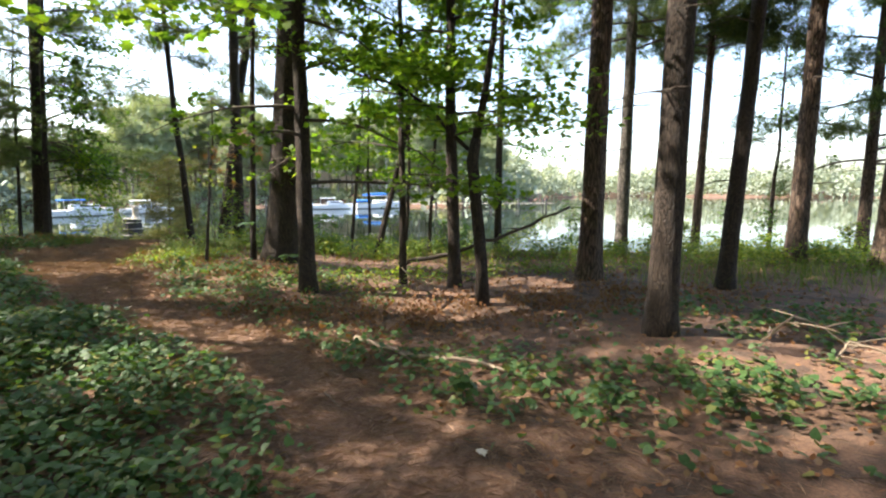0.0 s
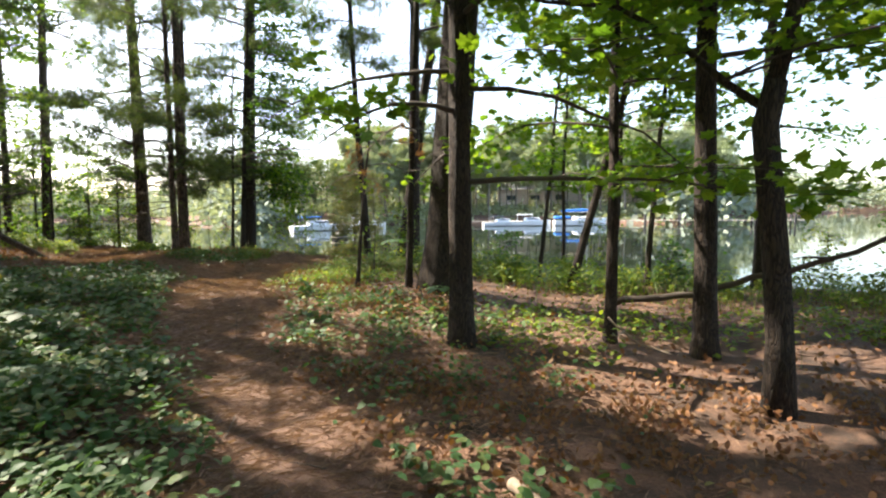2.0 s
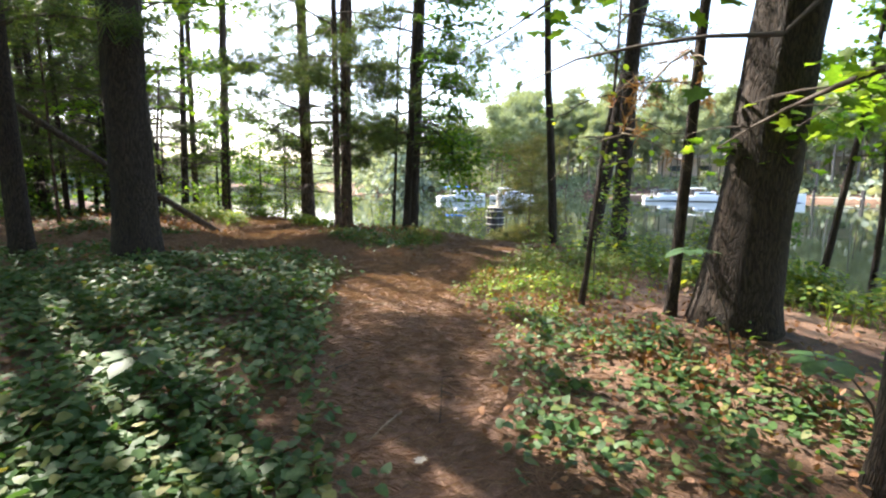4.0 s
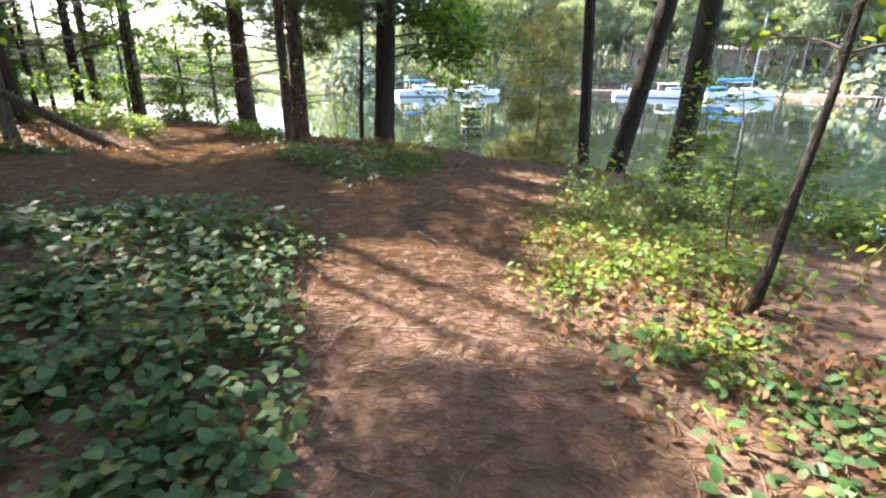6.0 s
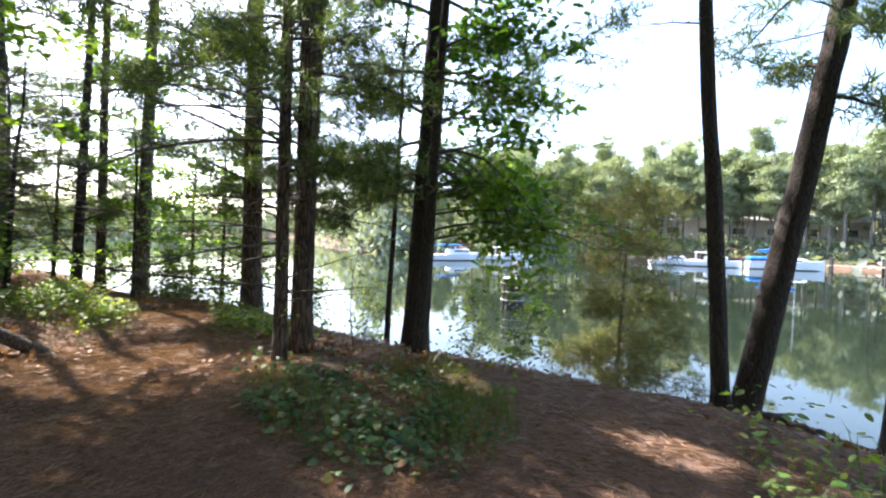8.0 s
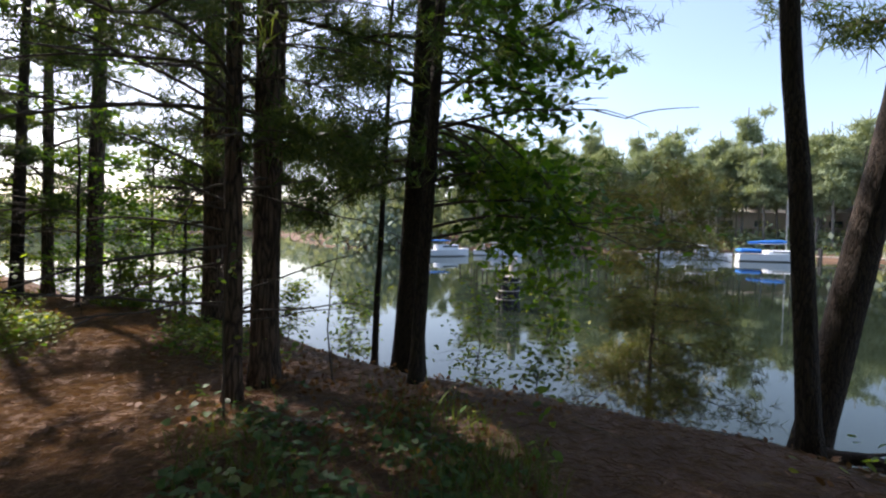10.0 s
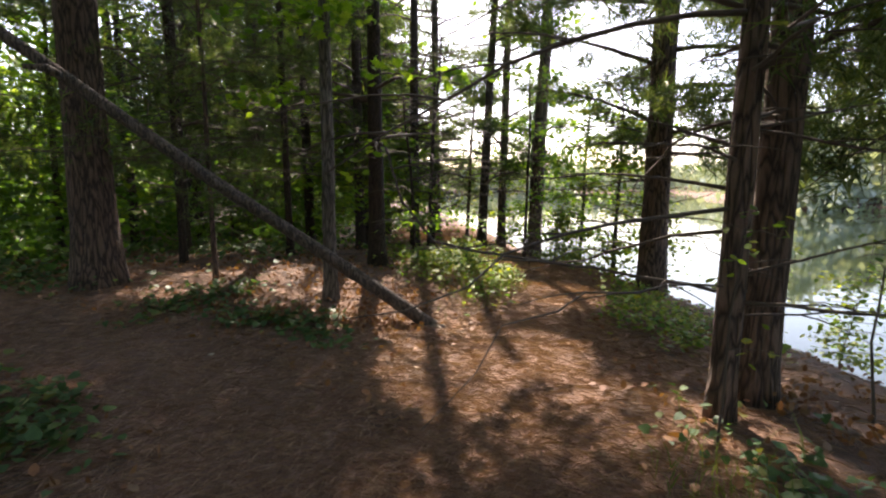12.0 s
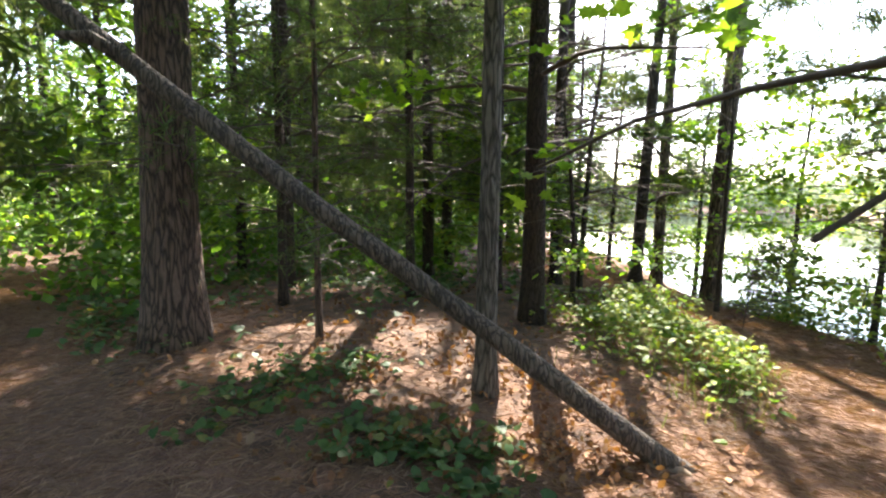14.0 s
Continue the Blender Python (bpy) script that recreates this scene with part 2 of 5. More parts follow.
def tuft_shape(n, spread, seed, thick=0.03):
    """A tuft of needles: n thin triangles leaving one point."""
    r = np.random.default_rng(seed)
    v, t = [], []
    for i in range(n):
        d = np.array([r.normal(0, spread), 1.0, r.normal(0, spread)])
        d /= np.linalg.norm(d)
        start = np.array([0, r.uniform(-0.5, 0.3), 0])
        side = np.cross(d, r.normal(size=3))
        side *= thick / np.linalg.norm(side)
        v += [start - side, start + side, start + d * r.uniform(0.6, 1.0)]
        t.append((3 * i, 3 * i + 1, 3 * i + 2))
    return np.array(v), np.array(t)


TUFT = tuft_shape(9, 0.95, 3, 0.034)
SPARSE_TUFT = tuft_shape(5, 0.95, 5, 0.085)


def tube(points, radii, sides=8, rough=0.0, seed=0):
    """Verts and triangles of a tapering tube along points."""
    p = np.asarray(points, float)
    r = np.random.default_rng(seed)
    d = np.gradient(p, axis=0)
    d /= np.linalg.norm(d, axis=1)[:, None] + 1e-9
    ref = np.eye(3)[np.abs(d).max(axis=0).argmin()]
    a = np.cross(d, ref)
    a /= np.linalg.norm(a, axis=1)[:, None]
    b = np.cross(d, a)
    ang = np.linspace(0, 2 * np.pi, sides, endpoint=False)
    ridge = 1 + rough * r.normal(size=sides)[None] + rough * 0.7 * r.normal(size=(len(p), sides))
    rad = np.asarray(radii)[:, None] * ridge
    v = p[:, None] + rad[..., None] * (np.cos(ang)[None, :, None] * a[:, None] + np.sin(ang)[None, :, None] * b[:, None])
    v = v.reshape(-1, 3)
    t = []
    for i in range(len(p) - 1):
        for j in range(sides):
            q = (j + 1) % sides
            t += [(i * sides + j, i * sides + q, (i + 1) * sides + q), (i * sides + j, (i + 1) * sides + q, (i + 1) * sides + j)]
    v = np.vstack([v, p[-1:], p[:1]])
    n = len(v)
    top, bottom = n - 2, n - 1
    base = (len(p) - 1) * sides
    for j in range(sides):
        q = (j + 1) % sides
        t += [(base + j, base + q, top), (q, j, bottom)]
    return v, np.array(t)


def joined(pieces):
    vs, ts, n = [], [], 0
    for v, t in pieces:
        vs.append(v)
        ts.append(np.asarray(t) + n)
        n += len(v)
    return np.vstack(vs), np.vstack(ts)


# ---------------------------------------------------------------- ground and lake
WATER_LEVEL = -0.95
PATHS = [
    [(0.6, -4.0), (0.3, 0.0), (-0.1, 2.2), (-0.7, 3.35), (-1.5, 4.2), (-2.55, 5.0), (-3.5, 5.55), (-4.5, 6.3), (-5.3, 7.05), (-6.1, 7.7), (-7.0, 8.8), (-9.2, 8.7), (-10.9, 9.25), (-12.2, 9.75), (-14.0, 10.9), (-17.0, 11.0), (-24.0, 9.6)],
    [(-6.4, 8.4), (-7.0, 9.7), (-7.1, 10.7), (-7.6, 12.0)],
    [(-9.2, 8.7), (-10.6, 7.9), (-11.75, 6.9), (-12.35, 5.4), (-13.6, 4.0), (-16.4, 1.2), (-19.5, -1.5), (-26.0, -6.0)],
    [(-7.0, 8.8), (-8.6, 8.2), (-10.4, 7.9)],
]
# half the trodden width at each turn of the paths
WIDTHS = [[0.5, 0.5, 0.42, 0.36, 0.3, 0.3, 0.28, 0.5, 0.62, 0.58, 0.6, 0.5, 0.5, 0.5, 0.45, 0.4, 0.4], [0.55, 0.6, 0.65, 0.7], [0.38] * 8, [0.5] * 3]


def ease(u):
    u = np.clip(u, 0, 1)
    return u * u * (3 - 2 * u)


def hump(x, y, cx, cy, s):
    return np.exp(-((x - cx) ** 2 + (y - cy) ** 2) / (2 * s * s))


def crest(x):
    """How far ahead the bank begins to fall to the lake."""
    return 12.1 - 0.75 * ease((-x - 13) / 5) + 0.25 * np.sin(0.7 * x) + 0.5 * ease((x + 1) / 6)


def far_shore(x, y):
    """The distance of the far bank, seen from the clearing."""
    yaw = np.degrees(np.arctan2(-(x + 6), y - 8))
    return 68 + 130 * ease((yaw - 46) / 10) + 130 * ease((-yaw - 8) / 12)


def trodden(x, y):
    best = np.zeros_like(x)
    for line, half in zip(PATHS, WIDTHS):
        for (ax, ay), (bx, by), wa, wb in zip(line[:-1], line[1:], half[:-1], half[1:]):
            dx, dy = bx - ax, by - ay
            u = np.clip(((x - ax) * dx + (y - ay) * dy) / (dx * dx + dy * dy), 0, 1)
            d = np.hypot(x - ax - u * dx, y - ay - u * dy)
            best = np.maximum(best, ease((wa + u * (wb - wa) + 0.3 - d) / 0.45))
    return best


def height(x, y):
    """The lie of the land."""
    x, y = np.asarray(x, float), np.asarray(y, float)
    z = -0.06 + 0.36 * ease((-x - 1) / 7) + 0.3 * hump(x, y, -14.8, 5, 2.6) - 0.14 * hump(x, y, 0.7, 4.8, 1.3)
    z += 0.16 * hump(x, y, -3.1, 9.0, 1.2) + 0.14 * hump(x, y, -9.6, 10.4, 1.2) + 0.22 * hump(x, y, -15.5, 8.6, 1.6)
    z += 0.1 * hump(x, y, -8.2, 6.4, 1.0) - 0.13 * hump(x, y, -12.9, 9.1, 0.6) + 0.12 * hump(x, y, 2.2, 4.9, 0.8)
    z += 0.025 * np.sin(2.1 * x + 1.3 * y) * np.sin(1.7 * y - 0.8 * x) + 0.012 * np.sin(6.3 * x) * np.sin(5.7 * y + 1)
    z -= 0.04 * trodden(x, y)
    s = ease((y - crest(x) + 0.5) / 5.6)
    z = z * (1 - s) - 1.9 * s
    far = np.hypot(x + 6, y - 8) - far_shore(x, y)
    up = ease((far + 6) / 12) * (y > 20)
    return z * (1 - up) + (0.9 + 0.02 * np.clip(far, 0, 100)) * up


def hz(x, y):
    return float(height(np.array([x]), np.array([y]))[0])


def spaced(lo, hi, step, reach):
    mid = np.arange(lo, hi, step)
    out = []
    d = step
    while sum(out) < reach:
        d *= 1.22
        out.append(d)
    c = np.cumsum(out)
    return np.concatenate([(lo - c)[::-1], mid, hi + c])


def make_ground():
    gx, gy = spaced(-24, 12, 0.14, 600), spaced(-3, 16, 0.14, 600)
    X, Y = np.meshgrid(gx, gy)
    Z = height(X, Y)
    v = np.stack([X, Y, Z], -1).reshape(-1, 3)
    w = len(gx)
    i, j = np.meshgrid(np.arange(len(gy) - 1), np.arange(w - 1), indexing="ij")
    a = (i * w + j).ravel()
    t = np.concatenate([np.stack([a, a + 1, a + w + 1], 1), np.stack([a, a + w + 1, a + w], 1)])
    me = mesh_of("ground", v, t, GROUND, True)
    me.attributes.new("trodden", "FLOAT", "POINT").data.foreach_set("value", trodden(X, Y).ravel().astype(np.float32))
    tagged(new("ground", me), "reddish-brown forest floor of pine needles with a trodden footpath", "ground", kind="structure")
    bm = bmesh.new()
    bmesh.ops.create_grid(bm, x_segments=1, y_segments=1, size=700, matrix=Matrix.Translation((0, 0, WATER_LEVEL)))
    me = bpy.data.meshes.new("lake")
    bm.to_mesh(me)
    bm.free()
    me.materials.append(WATER)
    tagged(new("water", me), "calm lake mirroring bright sky and pines", "lake", kind="structure")


make_ground()

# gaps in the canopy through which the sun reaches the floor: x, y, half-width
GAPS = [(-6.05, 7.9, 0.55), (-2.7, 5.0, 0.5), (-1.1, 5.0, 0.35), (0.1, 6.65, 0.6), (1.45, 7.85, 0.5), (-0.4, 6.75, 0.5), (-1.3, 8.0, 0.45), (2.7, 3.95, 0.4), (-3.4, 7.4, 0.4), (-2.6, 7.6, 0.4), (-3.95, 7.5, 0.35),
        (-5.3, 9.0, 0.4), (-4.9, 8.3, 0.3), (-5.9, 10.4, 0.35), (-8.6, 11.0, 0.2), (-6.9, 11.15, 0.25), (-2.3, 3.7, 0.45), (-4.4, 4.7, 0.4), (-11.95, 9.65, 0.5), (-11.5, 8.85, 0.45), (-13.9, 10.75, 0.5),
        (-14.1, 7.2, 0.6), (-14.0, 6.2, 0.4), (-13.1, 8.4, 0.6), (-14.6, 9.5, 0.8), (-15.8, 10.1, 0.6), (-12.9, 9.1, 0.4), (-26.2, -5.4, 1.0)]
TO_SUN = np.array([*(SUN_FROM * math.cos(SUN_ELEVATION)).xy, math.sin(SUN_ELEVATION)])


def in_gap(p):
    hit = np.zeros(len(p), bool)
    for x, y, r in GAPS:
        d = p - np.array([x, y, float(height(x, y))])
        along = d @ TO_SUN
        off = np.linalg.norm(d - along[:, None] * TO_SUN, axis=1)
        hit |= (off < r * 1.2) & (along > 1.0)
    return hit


# ---------------------------------------------------------------- trees
def trunk_line(x, y, tall, lean=(0, 0), bend=0.0, seed=0, step=0.35):
    """Points up a trunk in its own space."""
    r = np.random.default_rng(seed)
    n = max(5, int(tall / step))
    h = np.linspace(-0.15, tall, n)
    wob = np.cumsum(r.normal(0, bend, (n, 2)), axis=0) * (h / tall)[:, None]
    return np.stack([lean[0] * h + wob[:, 0], lean[1] * h + wob[:, 1], h], 1)


def add_trunk(ob, line, r0, taper, mat, flare=0.5, sides=18, seed=0, name="trunk"):
    h = line[:, 2] - line[0, 2]
    rad = r0 * (1 - (1 - taper) * h / h[-1]) * (1 + flare * np.exp(-h / (1.6 * r0 + 0.03)))
    v, t = tube(line, rad, sides, 0.035, seed)
    return child(name, mesh_of(name, v, t, mat, True), ob)


def at_height(line, h):
    return np.array([np.interp(h, line[:, 2], line[:, k]) for k in range(3)])


def branch_line(start, yaw, length, rise, sag, r, n=7, stray=0.035):
    u = np.linspace(0, 1, n)
    d = np.array([math.cos(yaw), math.sin(yaw), 0])
    side = np.array([-d[1], d[0], 0])
    wob = np.cumsum(r.normal(0, stray * length, n)) * u
    p = start + np.outer(u * length, d) + np.outer(wob, side)
    p[:, 2] += length * (rise * u - sag * u * u) + np.cumsum(r.normal(0, stray * 0.4 * length, n)) * u
    return p


def foliage(name, ob, leaf, places, sizes, mat, tilt=0.5, label=""):
    places = np.asarray(places)
    x, y, z = (places + np.array(ob.matrix_world.translation)).T
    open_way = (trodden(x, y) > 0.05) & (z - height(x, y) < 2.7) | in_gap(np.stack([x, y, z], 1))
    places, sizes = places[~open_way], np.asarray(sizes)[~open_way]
    return child(name, scatter(name, leaf, places, spin(len(places), tilt), sizes, mat), ob, label)


def broadleaf(x, y, r0, tall, label, low=2.0, lean=(0, 0), bend=0.02, leaf=MAPLE_LEAF, mat=MAPLE, bark_mat=BARK_DARK,
              limbs=16, reach=(0.9, 2.4), per=120, size=0.1, seed=1, name="maple_tree", sides=None, category="tree", twigs_on=5):
    r = np.random.default_rng(seed)
    ob = thing(name, x, y, hz(x, y), label, category, "trees by the lake path")
    line = trunk_line(x, y, tall, lean, bend, seed)
    add_trunk(ob, line, r0, 0.3, bark_mat, 0.45, 16, seed)
    pts = []
    for i in range(limbs):
        h = low + (tall * 0.97 - low) * (i / limbs) ** 1.1 + r.uniform(-0.1, 0.2)
        yaw = (r.uniform(*sides) if sides else i * 2.4 + r.uniform(-0.5, 0.5))
        length = r.uniform(*reach) * (1 - 0.45 * (h - low) / max(1, tall - low))
        p = branch_line(at_height(line, h), yaw, length, r.uniform(0.05, 0.45), r.uniform(0.1, 0.45), r)
        pieces = [tube(p, np.linspace(min(r0 * 0.28, 0.03), 0.004, len(p)), 6)]
        twigs = []
        for k in range(twigs_on):
            q = p[2 + k % 5]
            tw = branch_line(q, yaw + (1 if k % 2 else -1) * r.uniform(0.5, 1.1), length * r.uniform(0.25, 0.5), 0.15, 0.25, r, 5)
            pieces.append(tube(tw, np.linspace(0.006, 0.002, 5), 4))
            twigs.append(tw)
        v, t = joined(pieces)
        child("branch", mesh_of("branch", v, t, TWIG, True), ob)
        spine = np.vstack([p[2:]] + [tw[1:] for tw in twigs])
        pick = spine[r.integers(0, len(spine), per)]
        pts.append(pick + r.normal(0, 1, (per, 3)) * np.array([0.16, 0.16, 0.07]) * (1 if twigs_on else 2.2))
    places = np.vstack(pts)
    foliage("crown", ob, leaf, places, r.uniform(0.65, 1.25, len(places)) * size, mat, 0.45)
    return ob


def conifer(x, y, r0, tall, label, low=3.5, lean=(0, 0), bend=0.015, limbs=22, reach=(1.4, 3.3), per=60, size=0.36, seed=1,
            name="pine_tree", bark_mat=BARK_PINE, bare=6, bare_from=1.6, taper=0.45, mat=NEEDLE, sides=None, tuft=TUFT, trunks=(), twigs_on=5, bare_len=(0.6, 1.7)):
    r = np.random.default_rng(seed)
    if twigs_on:
        per, size = int(per * 1.7), size * 0.7
    ob = thing(name, x, y, hz(x, y), label, "tree", "trees by the lake path")
    line = trunk_line(x, y, tall, lean, bend, seed)
    add_trunk(ob, line, r0, taper, bark_mat, 0.42, 20, seed)
    for k, (dx, dy, rr, ll, hh) in enumerate(trunks):
        other = trunk_line(0, 0, hh, ll, bend, seed + k + 50) + np.array([dx, dy, 0])
        add_trunk(ob, other, rr, 0.4, bark_mat, 0.35, 14, seed + k, "stem")
    for i in range(bare):
        h = r.uniform(bare_from, low + 1.5)
        p = branch_line(at_height(line, h), r.uniform(0, 6.28) if not sides else r.uniform(*sides), r.uniform(*bare_len), r.uniform(-0.15, 0.5), r.uniform(0.0, 0.35), r, 9, 0.06)
        pieces = [tube(p, np.linspace(r.uniform(0.008, 0.015), 0.002, len(p)), 5)]
        for k in range(3):
            tw = branch_line(p[2 + k], r.uniform(0, 6.28), 0.35, 0.1, 0.2, r, 4)
            pieces.append(tube(tw, np.linspace(0.005, 0.002, 4), 4))
        v, t = joined(pieces)
        child("bare_branch", mesh_of("bare_branch", v, t, TWIG, True), ob)
    pts = []
    for i in range(limbs):
        h = low + (tall - low) * ((i + 0.3) / limbs) ** 1.45 + r.uniform(-0.2, 0.2)
        yaw = r.uniform(*sides) if sides and h < 6 else i * 2.4 + r.uniform(-0.6, 0.6)
        length = r.uniform(*reach)
        p = branch_line(at_height(line, min(h, tall)), yaw, length, r.uniform(-0.15, 0.6), r.uniform(0.05, 0.5), r, 8)
        pieces = [tube(p, np.linspace(min(r0 * 0.25, 0.035), 0.004, len(p)), 6)]
        spine = [p[3:]]
        for k in range(twigs_on):
            tw = branch_line(p[2 + k], yaw + (1 if k % 2 else -1) * r.uniform(0.4, 1.0), length * r.uniform(0.25, 0.45), 0.1, 0.2, r, 5)
            pieces.append(tube(tw, np.linspace(0.008, 0.003, 5), 4))
            spine.append(tw[1:])
        v, t = joined(pieces)
        child("branch", mesh_of("branch", v, t, TWIG, True), ob)
        spine = np.vstack(spine)
        pick = spine[r.integers(0, len(spine), per)]
        pts.append(pick + r.normal(0, 1, (per, 3)) * np.array([0.13, 0.13, 0.11]) * (1 if twigs_on else 2.5))
    places = np.vstack(pts)
    foliage("crown", ob, tuft, places, r.uniform(0.7, 1.3, len(places)) * size, mat, 0.6)
    return ob

# maples and other broadleaf trees between the path and the lake
broadleaf(-2.05, 7.15, 0.125, 9.5, "dark-trunked maple with bright green leaves beside the path", 1.7, (-0.012, 0.0), limbs=24, reach=(1.6, 3.4), per=300, size=0.12, seed=11)
broadleaf(-0.66, 7.78, 0.062, 7.5, "slender young maple with layered sunlit leaves", 1.8, (0.0, 0.01), 0.02, limbs=16, reach=(1.0, 2.4), per=240, size=0.12, seed=12)
broadleaf(0.2, 7.7, 0.105, 9.5, "dark maple leaning slightly over brown needles", 2.6, (-0.04, 0.02), limbs=18, per=220, size=0.115, seed=13)
broadleaf(1.4, 12.2, 0.1, 10.0, "thin dark tree near the lake edge", 2.6, (0.01, 0), limbs=14, per=200, seed=15, leaf=OAK_LEAF, mat=OAK, name="oak_tree")
broadleaf(-2.6, 13.2, 0.055, 7.0, "thin leaning tree on the lake bank", 2.2, (0.1, 0), 0.03, limbs=12, per=150, seed=16, reach=(0.6, 1.5))
broadleaf(-2.0, 12.9, 0.045, 6.0, "thin upright sapling on the lake bank", 2.2, (0.03, 0), 0.03, limbs=10, per=150, seed=17, reach=(0.6, 1.3))
broadleaf(-0.35, 11.7, 0.05, 6.5, "slim sapling above the leafy bank", 2.0, (0.04, 0), 0.03, limbs=10, per=150, seed=18, reach=(0.6, 1.4))


def forked_tree():
    """A crooked thin trunk that forks at head height."""
    ob = thing("forked_tree", 0.55, 6.6, hz(0.55, 6.6), "crooked thin tree forking above head height, rooted in sunlit needles", "tree", "trees by the lake path")
    r = np.random.default_rng(21)
    low = np.array([(0, 0, -0.1), (-0.01, 0, 0.5), (-0.05, 0, 1.0), (-0.1, 0.02, 1.5), (-0.15, 0.02, 2.0), (-0.1, 0.02, 2.3)])
    v, t = tube(low, [0.115, 0.085, 0.08, 0.078, 0.08, 0.07], 14, 0.04)
    child("trunk", mesh_of("trunk", v, t, BARK_DARK, True), ob)
    pts = []
    forks = [np.array([(-0.12, 0.02, 2.2), (0.02, 0.03, 2.9), (0.12, 0.03, 3.6), (0.2, 0.05, 4.6), (0.2, 0.1, 6.2), (0.3, 0.1, 8.0)]),
             np.array([(-0.13, 0.02, 2.1), (-0.4, 0.1, 2.35), (-0.75, 0.2, 2.75), (-1.15, 0.25, 3.05), (-1.7, 0.3, 3.2), (-2.4, 0.4, 3.5)])]
    for k, f in enumerate(forks):
        v, t = tube(f, np.linspace((0.06, 0.032)[k], 0.012, 6), 10, 0.03)
        child("fork", mesh_of("fork", v, t, BARK_DARK, True), ob)
        for i in range(9 if k == 0 else 6):
            s = f[1 + i % 5] + r.normal(0, 0.05, 3)
            p = branch_line(s, i * 2.4, r.uniform(0.7, 1.7), 0.3, 0.3, r)
            v, t = tube(p, np.linspace(0.012, 0.003, len(p)), 5)
            child("branch", mesh_of("branch", v, t, TWIG, True), ob)
            pts.append(p[r.integers(2, 7, 150)] + r.normal(0, 1, (150, 3)) * np.array([0.24, 0.24, 0.1]))
    places = np.vstack(pts)
    foliage("crown", ob, MAPLE_LEAF, places, r.uniform(0.06, 0.12, len(places)), MAPLE, 0.45)


forked_tree()

# pines standing round the start of the walk
conifer(2.6, 8.35, 0.2, 13, "tall pine with flaking sunlit grey-brown bark", 5.6, (0.006, 0.0), limbs=34, per=120, seed=31, bare=5, bare_from=2.2)
conifer(2.32, 4.95, 0.155, 13, "dark straight pine trunk close to the path", 5.6, (0.01, 0), limbs=40, reach=(1.8, 4.0), per=110, seed=32, bark_mat=BARK_DARK, bare=5)
conifer(4.5, 7.5, 0.125, 12, "dark pine leaning gently among brown needles", 5.6, (0.05, 0), limbs=34, per=120, seed=33, bark_mat=BARK_DARK)
conifer(7.6, 10.2, 0.19, 13, "thick pine trunk near the lake", 5.6, (0.0, 0), limbs=34, per=120, seed=34)
conifer(4.95, 13.2, 0.17, 13, "mottled grey trunk at the lake edge", 5.6, (0.005, 0), limbs=34, per=120, seed=35, bark_mat=BARK_GREY)
conifer(7.0, 13.2, 0.12, 12, "slim pine at the lake edge", 5.6, (0.02, 0), limbs=34, per=120, seed=36)
conifer(8.8, 9.4, 0.2, 13, "stout pine among dense undergrowth", 5.6, (0.02, 0), limbs=34, per=120, seed=37)
conifer(10.6, 12.0, 0.14, 12, "pine with dense low foliage by the water", 2.2, (0, 0), limbs=32, per=75, seed=38)
broadleaf(9.2, 13.4, 0.06, 6, "thin bare-stemmed tree at the waterside", 2.8, (0.02, 0), 0.04, limbs=8, per=50, seed=39)

# the great leaning pine above the bank, with its thin neighbour
conifer(-3.05, 8.95, 0.29, 12, "massive dark leaning pine with deeply furrowed bark", 5.0, (0.075, 0.02), 0.01, limbs=44, reach=(2.0, 4.2), per=80, seed=41, bark_mat=BARK_DARK, bare=4, bare_from=2.0,
        trunks=[(-0.5, -0.1, 0.055, (0.03, 0.03), 9)])

# thin trees round the great pine
broadleaf(-4.38, 8.74, 0.03, 3.0, "thin dark sapling with sparse leaves beside the path", 1.3, (0.12, 0.03), 0.05, limbs=9, reach=(0.5, 1.2), per=16, size=0.075, seed=43, leaf=OVAL_LEAF, mat=COVER_LIGHT, name="sapling")
broadleaf(-1.55, 11.0, 0.075, 7.0, "dark leaning tree on the bank beyond the great pine", 1.8, (0.24, 0.02), 0.03, limbs=14, reach=(0.7, 1.6), per=110, size=0.1, seed=44)
broadleaf(-0.9, 11.3, 0.05, 5.5, "thin crooked tree on the bank beyond the great pine", 1.6, (0.06, 0.04), 0.05, limbs=12, reach=(0.6, 1.4), per=110, size=0.1, seed=45)

# trees round the clearing and on the point
conifer(-10.42, 10.32, 0.072, 9, "twin-stemmed dark pine with dead side branches on the mound", 2.0, (0.015, 0), 0.01, limbs=36, reach=(0.9, 2.4), per=100, size=0.24, seed=51, bare=40, bare_from=0.6, bare_len=(0.7, 2.2),
        trunks=[(-0.26, 0.43, 0.12, (0.01, 0.01), 11), (-0.42, 0.6, 0.06, (0.02, 0.02), 8)])
conifer(-11.05, 13.1, 0.2, 12, "thick dark pine leaning over the lake bank", 2.4, (0.055, 0.01), 0.012, limbs=36, reach=(1.2, 2.8), per=110, size=0.3, seed=52, bare=6, bark_mat=BARK_DARK)
conifer(-14.2, 12.2, 0.18, 12, "grey pine trunk with feathery branches over the water", 1.9, (0.0, 0.0), 0.012, limbs=36, reach=(1.2, 2.8), per=110, size=0.3, seed=53, bare=26, bare_from=0.9, bare_len=(0.9, 2.4))
